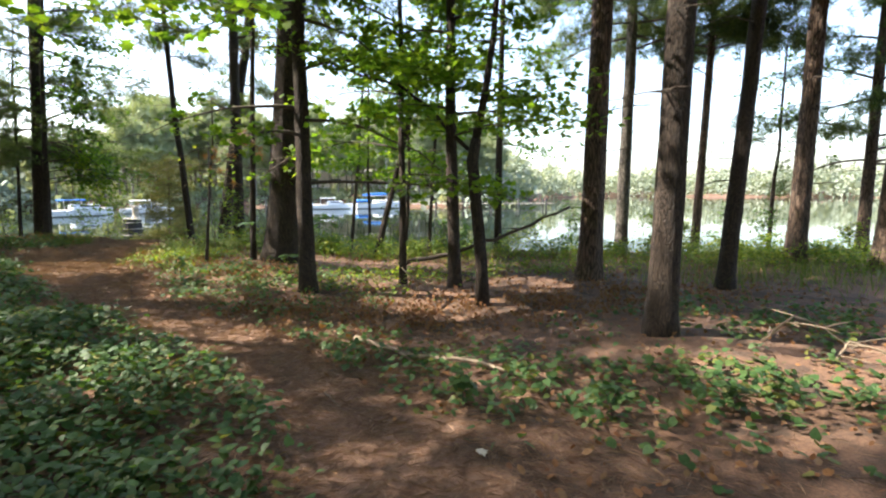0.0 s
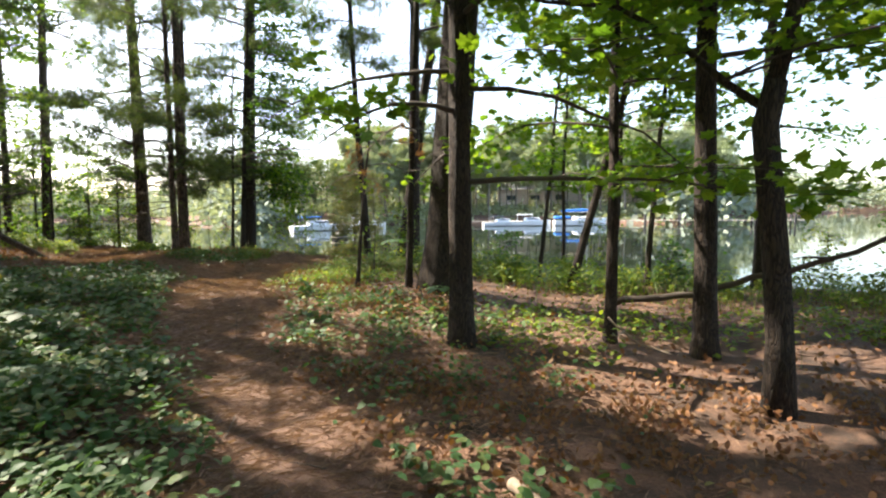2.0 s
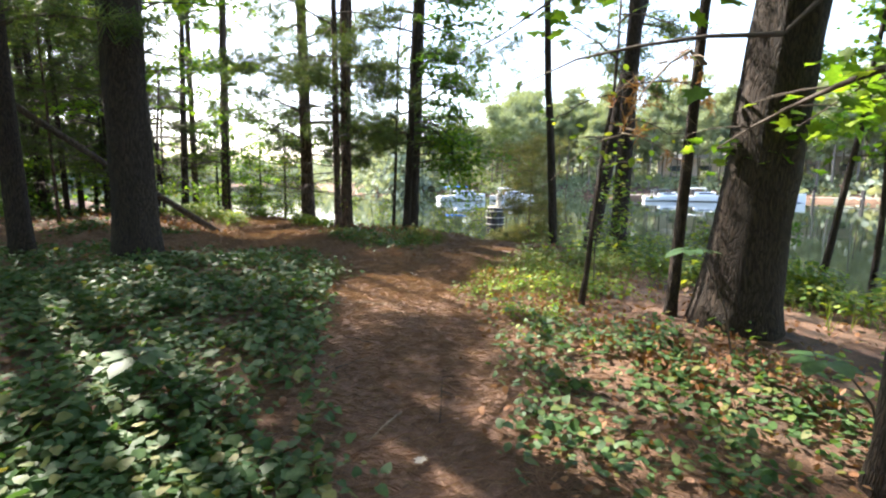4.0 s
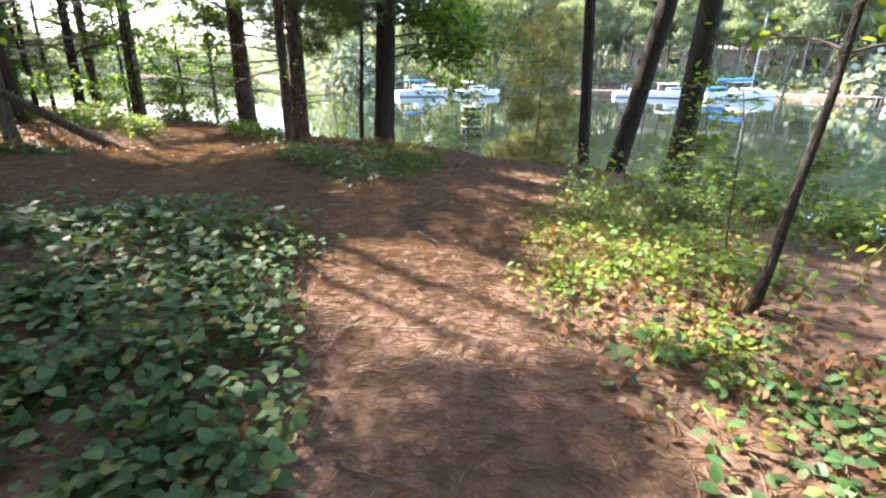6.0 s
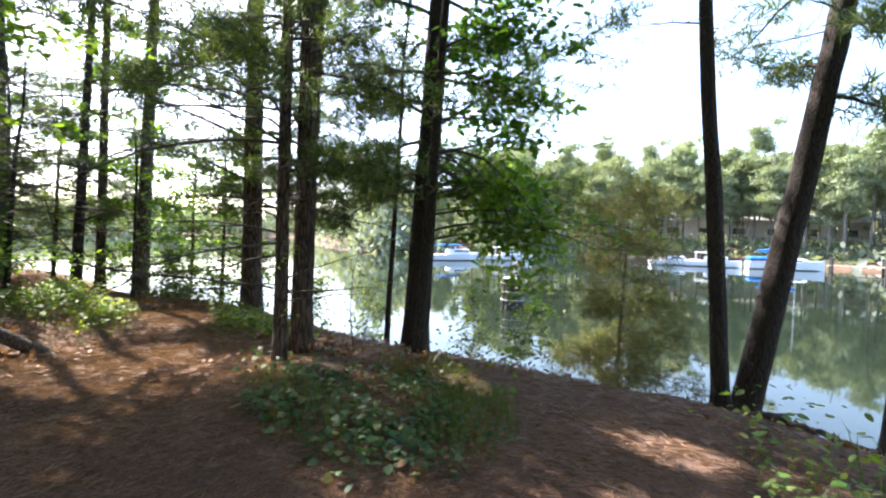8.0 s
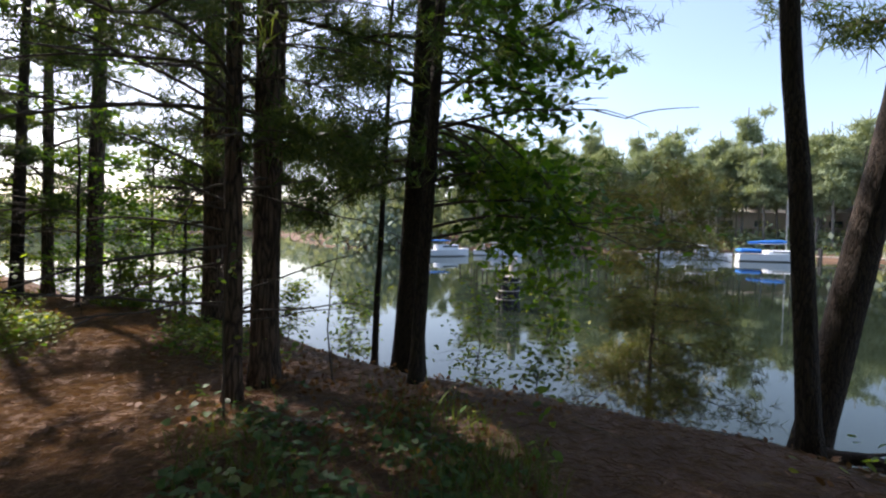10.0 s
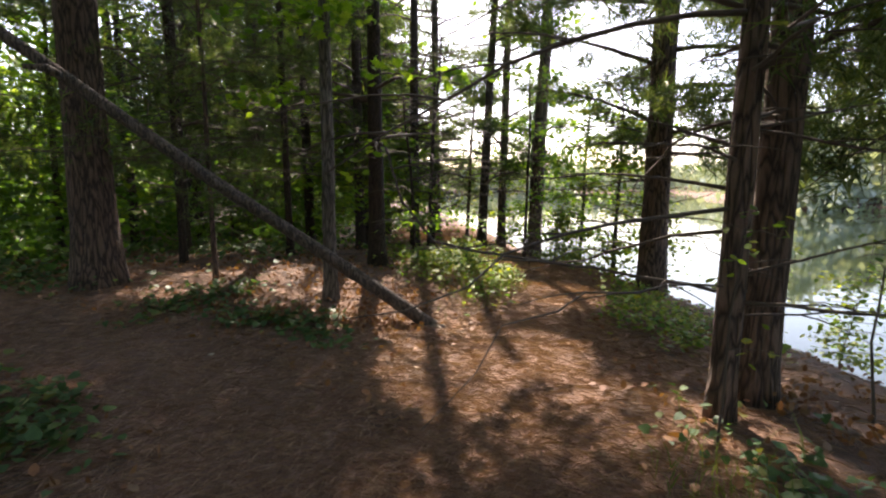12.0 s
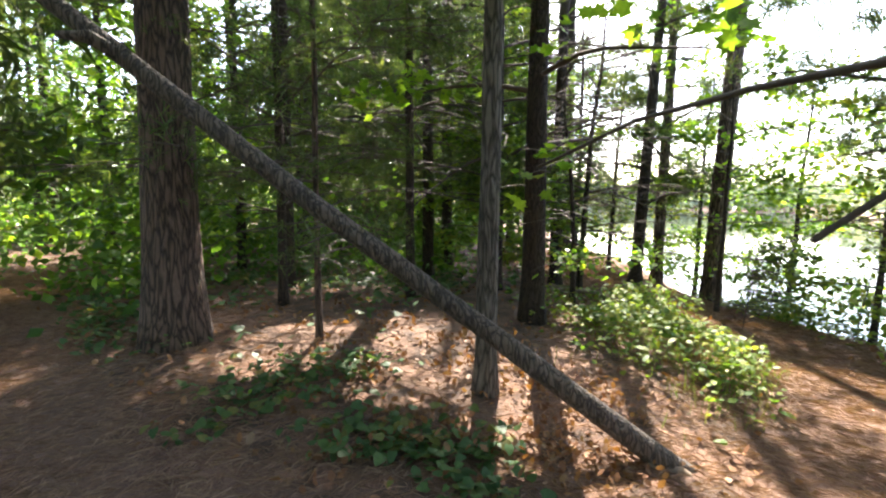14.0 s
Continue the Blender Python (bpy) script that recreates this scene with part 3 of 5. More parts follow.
broadleaf(-9.65, 11.58, 0.06, 7.5, "slender dark tree with drooping oak-like leaves", 1.3, (0.045, 0.03), 0.02, limbs=30, reach=(0.9, 2.2), per=150, size=0.115, seed=54, leaf=OAK_LEAF, mat=OAK, name="oak_tree", sides=(-0.3, 1.9))
broadleaf(-11.65, 13.1, 0.05, 6, "thin dark stem beside the thick pine", 3.0, (0.05, 0), 0.02, limbs=8, per=50, seed=55, leaf=OAK_LEAF, mat=OAK, name="oak_tree")
conifer(-6.84, 12.95, 0.085, 10, "slim dark trunk leaning at the top of the bank", 5.0, (-0.07, 0.0), 0.018, limbs=12, reach=(0.6, 1.4), per=45, seed=56, bare=3, bare_from=3.5, bark_mat=BARK_DARK)
conifer(-6.84, 14.5, 0.17, 11, "dark trunk leaning out over exposed roots", 4.2, (0.16, 0.02), 0.02, limbs=12, reach=(0.6, 1.5), per=45, seed=57, bare=3, bare_from=3.2, bark_mat=BARK_DARK)
conifer(-5.52, 12.85, 0.15, 12, "straight dark pine with a flared base on the bank", 5.5, (0.03, 0), 0.012, limbs=16, per=50, seed=58, bare=4, bark_mat=BARK_DARK)
conifer(-8.4, 14.6, 0.028, 3.3, "small feathery cedar sapling at the waterline", 0.5, (0.02, 0), 0.01, limbs=40, reach=(0.5, 1.1), per=60, size=0.19, seed=59, name="cedar_sapling", bare=2, bare_from=0.4, taper=0.3, mat=CEDAR)
conifer(-9.5, 6.35, 0.26, 13, "broad dark pine trunk behind the groundcover", 5.6, (0, 0), 0.01, limbs=44, reach=(1.6, 3.4), per=75, seed=60, bare=4, bark_mat=BARK_DARK)
conifer(-11.05, 5.4, 0.135, 11, "dark pine trunk with leafy shoots at the fork of the paths", 3.0, (0, 0), 0.01, limbs=16, per=60, seed=61, bark_mat=BARK_DARK)

# the woods beyond the fork
conifer(-14.0, 5.2, 0.235, 13, "thick shaggy-barked pine behind the fallen log", 4.5, (-0.02, 0), 0.01, limbs=20, per=60, seed=62, bare=4)
broadleaf(-13.38, 7.88, 0.078, 9, "slim straight tree that the fallen log rests against", 3.0, (0, 0), 0.012, limbs=12, per=150, seed=63, bark_mat=BARK_GREY)
broadleaf(-14.95, 8.4, 0.12, 10, "dark tree with bright leaves at the edge of the woods", 1.5, (0.0, 0), 0.012, limbs=20, per=230, size=0.12, seed=64)
conifer(-14.1, 6.45, 0.03, 5, "thin dark pine sapling among leaf litter", 1.1, (0.005, 0), 0.01, limbs=30, reach=(0.6, 1.5), per=44, size=0.14, seed=65, bare=5, bare_from=0.6, name="pine_sapling")
conifer(-15.4, 5.6, 0.055, 8, "thin pine with a haze of dead grey-brown twigs", 3.4, (0, 0), 0.01, limbs=14, reach=(0.7, 1.5), per=30, size=0.2, seed=131, bark_mat=BARK_DARK, bare=46, bare_from=0.9, bare_len=(0.7, 1.7))
conifer(-16.0, 7.0, 0.06, 8, "thin pine with a haze of dead grey-brown twigs", 3.4, (0.01, 0), 0.01, limbs=14, reach=(0.7, 1.5), per=30, size=0.2, seed=132, bark_mat=BARK_DARK, bare=40, bare_from=1.1, bare_len=(0.7, 1.6))
conifer(-16.7, 8.1, 0.09, 10, "dark pine with low drooping needles beside the lakeside path", 1.5, (0, 0), 0.01, limbs=40, reach=(0.9, 2.1), per=80, size=0.28, seed=134, bark_mat=BARK_DARK, bare=14, bare_from=0.9)
conifer(-18.3, 9.2, 0.1, 11, "dark pine with low drooping needles beside the lakeside path", 1.5, (0, 0), 0.01, limbs=40, reach=(1.0, 2.3), per=80, size=0.28, seed=135, bark_mat=BARK_DARK, bare=14, bare_from=0.9)
conifer(-17.1, 5.0, 0.1, 11, "dim pine trunk in the shaded woods", 1.6, (0, 0), 0.01, limbs=26, per=60, seed=66, bark_mat=BARK_DARK)
conifer(-18.4, 7.0, 0.1, 11, "dim slanting trunk in the shaded woods", 2.2, (0.05, 0), 0.01, limbs=22, per=55, seed=67, bark_mat=BARK_DARK)
conifer(-22.0, 5.2, 0.22, 13, "broad dim trunk deep in the woods", 2.5, (0, 0), 0.01, limbs=22, per=55, seed=68)
broadleaf(-19.4, 10.9, 0.12, 11, "dark tree leaning above the lakeside path", 1.4, (0.02, 0.04), 0.012, limbs=20, reach=(0.9, 2.1), per=170, size=0.13, seed=69)
conifer(-18.75, 12.0, 0.16, 12, "pale pine on the shore with long bare branches", 7.0, (0.015, 0.03), 0.012, limbs=9, per=30, seed=70, bare=9, bare_from=2.6, sides=(0.9, 1.9), bare_len=(2.0, 4.0))

broadleaf(-16.9, 11.2, 0.035, 3.6, "young waterside tree with bright leaves", 0.9, (0, 0.03), 0.02, limbs=14, reach=(0.6, 1.3), per=110, size=0.1, seed=85)
conifer(-20.2, 11.6, 0.12, 11, "feathery pine at the tip of the point", 1.6, (0, 0.02), 0.012, limbs=30, reach=(0.9, 2.2), per=60, size=0.32, seed=86, bare=8, bare_from=1.2)
broadleaf(-22.2, 8.7, 0.1, 8, "leafy tree shading the lakeside path", 1.4, (0, 0), 0.015, limbs=22, reach=(1.2, 2.6), per=200, size=0.13, seed=71)
conifer(-22.8, 10.2, 0.15, 12, "dense pine on the lakeside point", 1.5, (0, 0), 0.01, limbs=34, reach=(1.2, 2.8), per=60, size=0.34, seed=72, bark_mat=BARK_DARK)
conifer(-24.5, 8.2, 0.15, 12, "dense pine on the lakeside point", 1.5, (0, 0), 0.01, limbs=34, reach=(1.2, 2.8), per=60, size=0.34, seed=73, bark_mat=BARK_DARK)
conifer(-20.6, 7.2, 0.12, 12, "dim pine beside the lakeside path", 1.8, (0, 0), 0.01, limbs=34, reach=(1.2, 2.6), per=60, size=0.34, seed=74, bark_mat=BARK_DARK)
broadleaf(-17.6, 8.2, 0.05, 4, "low understorey maple with sunlit leaves", 1.0, (0, 0), 0.02, limbs=18, reach=(0.8, 1.8), per=170, size=0.11, seed=75)
conifer(-21.4, 9.9, 0.06, 5, "young feathery pine beside the lakeside path", 0.9, (0, 0), 0.01, limbs=34, reach=(0.7, 1.5), per=50, size=0.24, seed=76, name="young_pine")
for i, (x, y, tall) in enumerate([(-17.4, 9.4, 4.2), (-19.3, 9.7, 4.8), (-15.9, 12.5, 3.4), (-17.8, 12.7, 3.8), (-21.2, 10.9, 5.0), (-15.9, 9.0, 2.6), (-18.6, 8.2, 5.2), (-20.0, 12.3, 4.4)]):
    broadleaf(x, y, 0.02 + 0.007 * tall, tall, "bushy young broadleaf tree with sunlit yellow-green leaves on the point", 0.5, (0.02, 0.03), 0.03, limbs=18, reach=(0.7, 1.7), per=170, size=0.1, seed=120 + i, mat=MAPLE if i % 2 else COVER_LIGHT, leaf=OVAL_LEAF, name="young_tree")
# pines out of view, added so that their crowns shade the floor
conifer(3.6, -2.2, 0.2, 13, "unseen tall pine added to shade the start of the footpath", 4.5, limbs=34, reach=(1.6, 3.2), per=60, size=0.4, seed=77)
conifer(-3.4, -1.6, 0.2, 13, "unseen tall pine added to shade the start of the footpath", 4.5, limbs=34, reach=(1.6, 3.2), per=60, size=0.4, seed=78)
conifer(-7.2, 1.6, 0.2, 13, "unseen tall pine added to shade the leafy bank", 5.0, limbs=40, reach=(2.0, 4.2), per=70, size=0.4, seed=79)
# a denser unseen pine and its copies, added to cut the skylight further
behind = conifer(-6.4, -2.6, 0.2, 14, "unseen dense-crowned pine added to shade the footpath", 5.0, limbs=44, reach=(1.8, 3.6), per=70, size=0.42, seed=133)
for i, (x, y) in enumerate([(0.9, -5.6), (7.6, -1.6), (-10.4, 0.8), (-1.2, -9.0), (4.9, -7.0), (10.4, 4.2)]):
    copy_thing(behind, pose(x, y, hz(x, y), 0, 0, 67 * i + 20) @ Matrix.Scale(0.92 + 0.05 * (i % 4), 4))
conifer(6.6, 2.6, 0.2, 13, "unseen tall pine added to shade the brown needles", 4.5, limbs=34, reach=(1.6, 3.2), per=60, size=0.4, seed=80)


def woods():
    """Further trees that close the wood on the land side."""
    r = random.Random(5)
    spots, tries = [], 0
    while len(spots) < 66 and tries < 9000:
        tries += 1
        if len(spots) < 50:
            x, y = r.uniform(-40, -14.5), r.uniform(-15, 10.5)
        else:
            # unseen trees behind the start of the walk, added for their shade
            x, y = r.uniform(-14, 14), r.uniform(-14, -3.5)
        if x > -21 and y > 3.5 or x > -16.5 and y > 2 or y > crest(x) - 1.5 - 0.03 * (x + 20):
            continue
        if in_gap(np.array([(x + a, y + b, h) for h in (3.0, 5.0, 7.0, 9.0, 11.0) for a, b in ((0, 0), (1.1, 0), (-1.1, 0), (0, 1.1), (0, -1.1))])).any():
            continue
        if float(trodden(np.array([x]), np.array([y]))[0]) > 0.02 or any(math.hypot(x - a, y - b) < 1.8 for a, b in spots):
            continue
        spots.append((x, y))
    protos = [conifer(*spots[0], 0.16, 13, "dim pine in the depth of the woods", 1.8, limbs=30, reach=(1.2, 2.8), per=40, size=0.4, seed=81, bark_mat=BARK_DARK, bare=3, tuft=SPARSE_TUFT, twigs_on=0),
              broadleaf(*spots[1], 0.11, 10, "leafy tree in the depth of the woods", 0.9, limbs=26, reach=(1.2, 2.8), per=80, size=0.14, seed=82, leaf=SIMPLE_LEAF, twigs_on=0, mat=OAK, name="oak_tree"),
              conifer(*spots[2], 0.11, 12, "slim dim pine in the depth of the woods", 1.6, limbs=30, reach=(1.0, 2.4), per=36, size=0.4, seed=83, bare=3, tuft=SPARSE_TUFT, twigs_on=0),
              broadleaf(*spots[3], 0.06, 5.5, "low leafy understorey tree in the woods", 0.5, limbs=24, reach=(1.0, 2.2), per=100, size=0.16, seed=84, leaf=SIMPLE_LEAF, twigs_on=0)]
    for i, (x, y) in enumerate(spots[4:]):
        s = r.uniform(0.85, 1.2)
        copy_thing(protos[i % 4], pose(x, y, hz(x, y), 0, 0, r.uniform(0, 360)) @ Matrix.Scale(s, 4))
    q = np.random.default_rng(6)
    pts = []
    for i in range(420):
        x, y = q.uniform(-29, -15), q.uniform(-10, 7.5)
        if float(trodden(np.array([x]), np.array([y]))[0]) > 0.02 or x > -17.5 and y > 4:
            continue
        top = q.uniform(0.4, 2.6)
        c = q.normal(0, 1, (70, 3)) * np.array([0.45, 0.45, 0])
        c[:, 2] = q.uniform(0.05, 1, 70) * top
        pts.append(np.array([x, y, hz(x, y)]) + c)
    places = np.vstack(pts)
    me = scatter("understorey", SIMPLE_LEAF, places, spin(len(places), 0.6), q.uniform(0.08, 0.18, len(places)), OAK)
    tagged(new("understorey", me), "leafy green understorey between the woodland trunks", "undergrowth", kind="stuff")
    pts = []
    for i in range(520):
        x, y = (q.uniform(-62, -26), q.uniform(-40, 9)) if i % 3 else (q.uniform(-26, 40), q.uniform(-40, -14))
        if y > crest(x) - 1.0 or float(trodden(np.array([x]), np.array([y]))[0]) > 0.02:
            continue
        top = q.uniform(2.0, 9.0)
        c = q.normal(0, 1, (110, 3)) * np.array([1.0, 1.0, 0])
        c[:, 2] = q.uniform(0.05, 1, 110) * top
        pts.append(np.array([x, y, hz(x, y)]) + c)
    places = np.vstack(pts)
    me = scatter("woodland_thicket", SIMPLE_LEAF, places, spin(len(places), 0.8), q.uniform(0.16, 0.36, len(places)), MAPLE)
    tagged(new("woodland_thicket", me), "dense green thicket deep in the woods", "thicket", kind="stuff")


woods()

# ---------------------------------------------------------------- the far shore
def far_pines():
    r = np.random.default_rng(91)

    def one(seed):
        q = np.random.default_rng(seed)
        tall = q.uniform(11.5, 15.5)
        ob = thing("far_pine", 0, 0, 0, "tall far pine with a high crown across the lake", "tree", "pines on the far shore")
        line = trunk_line(0, 0, tall, (q.normal(0, 0.02), 0), 0.07, seed, 1.2)
        v, t = tube(line, np.linspace(0.14, 0.05, len(line)), 7, 0.05, seed)
        child("trunk", mesh_of("trunk", v, t, BARK_HAZED, True), ob)
        pts = []
        start = q.uniform(0.3, 0.5)
        for i in range(28):
            h = tall * (start + (1 - start) * (i / 34) ** 0.85)
            wide = 2.3 * (1 - 0.65 * ((h / tall - start) / (1 - start)) ** 2)
            c = at_height(line, h) + np.array([q.normal(0, wide * 0.5), q.normal(0, wide * 0.5), q.normal(0, 0.35)])
            pts.append(c + q.normal(0, 1, (30, 3)) * np.array([0.5, 0.5, 0.2]))
        places = np.vstack(pts)
        foliage("crown", ob, SPARSE_TUFT, places, q.uniform(0.5, 0.95, len(places)), NEEDLE_HAZED, 0.7)
        return ob

    protos = [one(s) for s in (1, 2, 3, 4, 5)]
    n = 0
    for ring, count in ((2, 30), (7, 34), (13, 36), (21, 40)):
        for i in range(count):
            yaw = radians(-10 + 57 * (i + r.uniform(-0.45, 0.45)) / count)
            d = 68 + ring + r.uniform(-2, 4)
            x, y = -6 - d * math.sin(yaw), 8 + d * math.cos(yaw)
            m = pose(x, y, hz(x, y) - 0.1, 0, 0, r.uniform(0, 360))
            s = r.uniform(0.75, 1.2) * (0.6 if math.degrees(yaw) > 34 else 1.0)
            if n < 5:
                protos[n].matrix_world = m
            else:
                copy_thing(protos[n % 5], m @ Matrix.Scale(s, 4))
            n += 1
    pts = []
    for i in range(1500):
        yaw = radians((r.uniform(44, 100), r.uniform(-80, -6))[i % 2])
        d = float(far_shore(-6 - math.sin(yaw), 8 + math.cos(yaw))) + r.uniform(-3, 24)
        x, y = -6 - d * math.sin(yaw), 8 + d * math.cos(yaw)
        if y < 20:
            continue
        top = r.uniform(3, 10)
        c = np.array([x, y, hz(x, y)])
        q = r.normal(0, 1, (90, 3)) * np.array([3.6, 3.6, 0.1])
        q[:, 2] = r.uniform(0.03, 1, 90) * top
        q[:, :2] *= (1.1 - q[:, 2:] / top)
        pts.append(c + q)
    for i in range(260):
        # the wood behind the shore pines
        yaw = radians(r.uniform(-14, 50))
        d = 68 + r.uniform(36, 60)
        x, y = -6 - d * math.sin(yaw), 8 + d * math.cos(yaw)
        top = r.uniform(4, 10) * (0.6 if yaw > radians(34) else 1.0)
        q = r.normal(0, 1, (150, 3)) * np.array([2.4, 2.4, 0.1])
        q[:, 2] = r.uniform(0.1, 1, 150) * top
        q[:, :2] *= (1.1 - 0.7 * q[:, 2:] / top)
        pts.append(np.array([x, y, hz(x, y)]) + q)
    places = np.vstack(pts)
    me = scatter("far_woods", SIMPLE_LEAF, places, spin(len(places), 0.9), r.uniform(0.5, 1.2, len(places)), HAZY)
    tagged(new("far_woods", me), "distant woods along the lake shore, coloured pale green for haze", "woods", kind="stuff")
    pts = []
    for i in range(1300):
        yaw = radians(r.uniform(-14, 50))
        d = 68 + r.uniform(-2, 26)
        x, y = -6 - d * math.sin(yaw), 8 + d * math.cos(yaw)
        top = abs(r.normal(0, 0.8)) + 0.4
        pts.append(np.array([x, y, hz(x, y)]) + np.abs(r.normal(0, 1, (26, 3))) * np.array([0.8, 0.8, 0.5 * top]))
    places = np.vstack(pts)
    me = scatter("shore_shrubs", SIMPLE_LEAF, places, spin(len(places), 0.9), r.uniform(0.25, 0.6, len(places)), NEEDLE_HAZED)
    tagged(new("shore_shrubs", me), "low green shrubs under the far pines", "shrubs", kind="stuff")


far_pines()


def hull_mesh(length, beam, deep, sheer=0.25):
    """A boat hull: pointed bow, square stern, raised sheer."""
    bm = bmesh.new()
    stations = []
    for u in np.linspace(0, 1, 9):
        w = beam / 2 * (0.82 + 0.18 * math.sin(u * 2.2)) * (1 - max(0, (u - 0.45) / 0.55) ** 2.2) + 0.01
        top = deep + sheer * u * u
        x = (u - 0.5) * length
        stations.append([bm.verts.new(c) for c in ((x, -w, top), (x, -w * 0.86, 0.1), (x, 0, -0.25 * (1 - u * 0.8)), (x, w * 0.86, 0.1), (x, w, top))])
    for a, b in zip(stations[:-1], stations[1:]):
        for k in range(4):
            bm.faces.new((a[k], a[k + 1], b[k + 1], b[k]))
        bm.faces.new((a[4], a[0], b[0], b[4]))
    bm.faces.new(stations[0])
    bm.faces.new(stations[-1][::-1])
    bmesh.ops.recalc_face_normals(bm, faces=bm.faces)
    return bm


def pole(bm, a, b, r0, r1=None, sides=8):
    v, t = tube([a, b], [r0, r1 or r0], sides)
    vs = [bm.verts.new(c) for c in v]
    for f in t:
        bm.faces.new([vs[i] for i in f])
    return bm


def sailboat(x, y, turn):
    ob = thing("sailboat", x, y, WATER_LEVEL, "white moored sailing boat with blue sail cover", "boat", "boats on the lake", turn=turn)
    part("hull", hull_mesh(6.6, 2.2, 0.7, 0.3), WHITE_HULL, ob)
    cabin = part("cabin", box(bmesh.new(), (2.6, 1.4, 0.45), (0.4, 0, 0.9), bevel=0.12), WHITE_HULL, ob)
    for k in (-1, 1):
        part("cabin_window", box(bmesh.new(), (1.6, 0.03, 0.16), (0.4, k * 0.715, 0.95), bevel=0.01), BOAT_GLASS, cabin, "dark cabin window")
    part("mast", pole(bmesh.new(), (0.9, 0, 0.9), (0.9, 0, 8.2), 0.05, 0.035), ALUMINIUM, ob)
    part("boom", pole(bmesh.new(), (0.9, 0, 1.75), (-2.4, 0, 1.75), 0.05), ALUMINIUM, ob)
    bm = bmesh.new()
    v, t = tube([(0.95, 0, 1.95), (0.3, 0, 1.95), (-1.0, 0, 1.9), (-2.4, 0, 1.85)], [0.12, 0.2, 0.17, 0.08], 10, 0.06)
    vs = [bm.verts.new(c) for c in v]
    for f in t:
        bm.faces.new([vs[i] for i in f])
    part("sail_cover", bm, BLUE_CANVAS, ob, "blue canvas sail cover")
    part("cockpit_tarp", box(bmesh.new(), (1.9, 1.7, 0.35), (-2.3, 0, 1.05), bevel=0.12), BLUE_CANVAS, ob, "blue canvas tarpaulin")
    return ob


def motor_boat(x, y, turn, length, label, canopy, name="motor_boat"):
    ob = thing(name, x, y, WATER_LEVEL, label, "boat", "boats on the lake", turn=turn)
    k = length / 7.5
    part("hull", hull_mesh(length, length * 0.34, 0.8 * k, 0.3 * k), WHITE_HULL, ob)
    cabin = part("cabin", box(bmesh.new(), (length * 0.4, length * 0.25, 0.8 * k), (0.05 * length, 0, 1.15 * k), bevel=0.12), WHITE_HULL, ob)
    part("windshield", box(bmesh.new(), (length * 0.3, length * 0.255, 0.28 * k), (0.08 * length, 0, 1.3 * k), bevel=0.04), BOAT_GLASS, cabin, "dark tinted windshield")
    part("canopy", box(bmesh.new(), (length * 0.4, length * 0.28, 0.1), (-0.12 * length, 0, 2.1 * k), bevel=0.04), canopy, ob)
    for a in (-0.3, 0.06):
        for side in (-1, 1):
            part("canopy_post", pole(bmesh.new(), (a * length, side * length * 0.12, 0.7 * k), (a * length, side * length * 0.12, 2.08 * k), 0.03), ALUMINIUM, ob)
    return ob


sailboat(-8.6, 65.5, 20)
motor_boat(-14.6, 63.5, 14, 5.2, "white motor boat moored beside the dock", WHITE_HULL)
motor_boat(-18.2, 62.5, 30, 4.6, "small motor boat with a dark canopy", BOAT_GLASS)
motor_boat(-32.2, 52.2, 25, 5.0, "white cabin cruiser moored off the far shore", WHITE_HULL, "cabin_cruiser")
motor_boat(-35.2, 46.6, 60, 5.6, "moored boat under a bright blue cover", BLUE_CANVAS, "covered_boat")


def dock(x, y, turn, length):
    ob = thing("dock", x, y, WATER_LEVEL, "long low grey wooden dock with posts", "dock", turn=turn)
    for i in range(int(length / 0.6)):
        part("plank", box(bmesh.new(), (0.56, 1.5, 0.07), (i * 0.6, 0, 0.52), bevel=0.0), DOCK_WOOD, ob)
    for i in range(int(length / 4) + 1):
        for k in (-0.8, 0.8):
            part("post", pole(bmesh.new(), (i * 4, k, -1.5), (i * 4, k, 1.35), 0.12, 0.11), TARRED, ob)


dock(-5.0, 69.0, 4, 22)
dock(-24.0, 65.0, 20, 9)


def long_building():
    ob = thing("long_building", -8.0, 97.0, hz(-8.0, 97.0) - 0.1, "long low pale building behind the far pines", "building", turn=14)
    part("wall", box(bmesh.new(), (40, 9, 3.6), (0, 0, 1.8), bevel=0.0), SIDING, ob)
    bm = bmesh.new()
    a = [bm.verts.new((x, y, z)) for x in (-20.6, 20.6) for y, z in ((-4.9, 3.56), (0, 4.9), (4.9, 3.56))]
    for f in ((0, 1, 4, 3), (1, 2, 5, 4), (0, 2, 1), (3, 4, 5), (0, 3, 5, 2)):
        bm.faces.new([a[i] for i in f])
    part("roof", bm, ROOFING, ob)
    for i in range(9):
        part("window", box(bmesh.new(), (1.6, 0.06, 0.9), (-17.6 + i * 4.4, -4.52, 2.0), bevel=0.02), BOAT_GLASS, ob)


long_building()


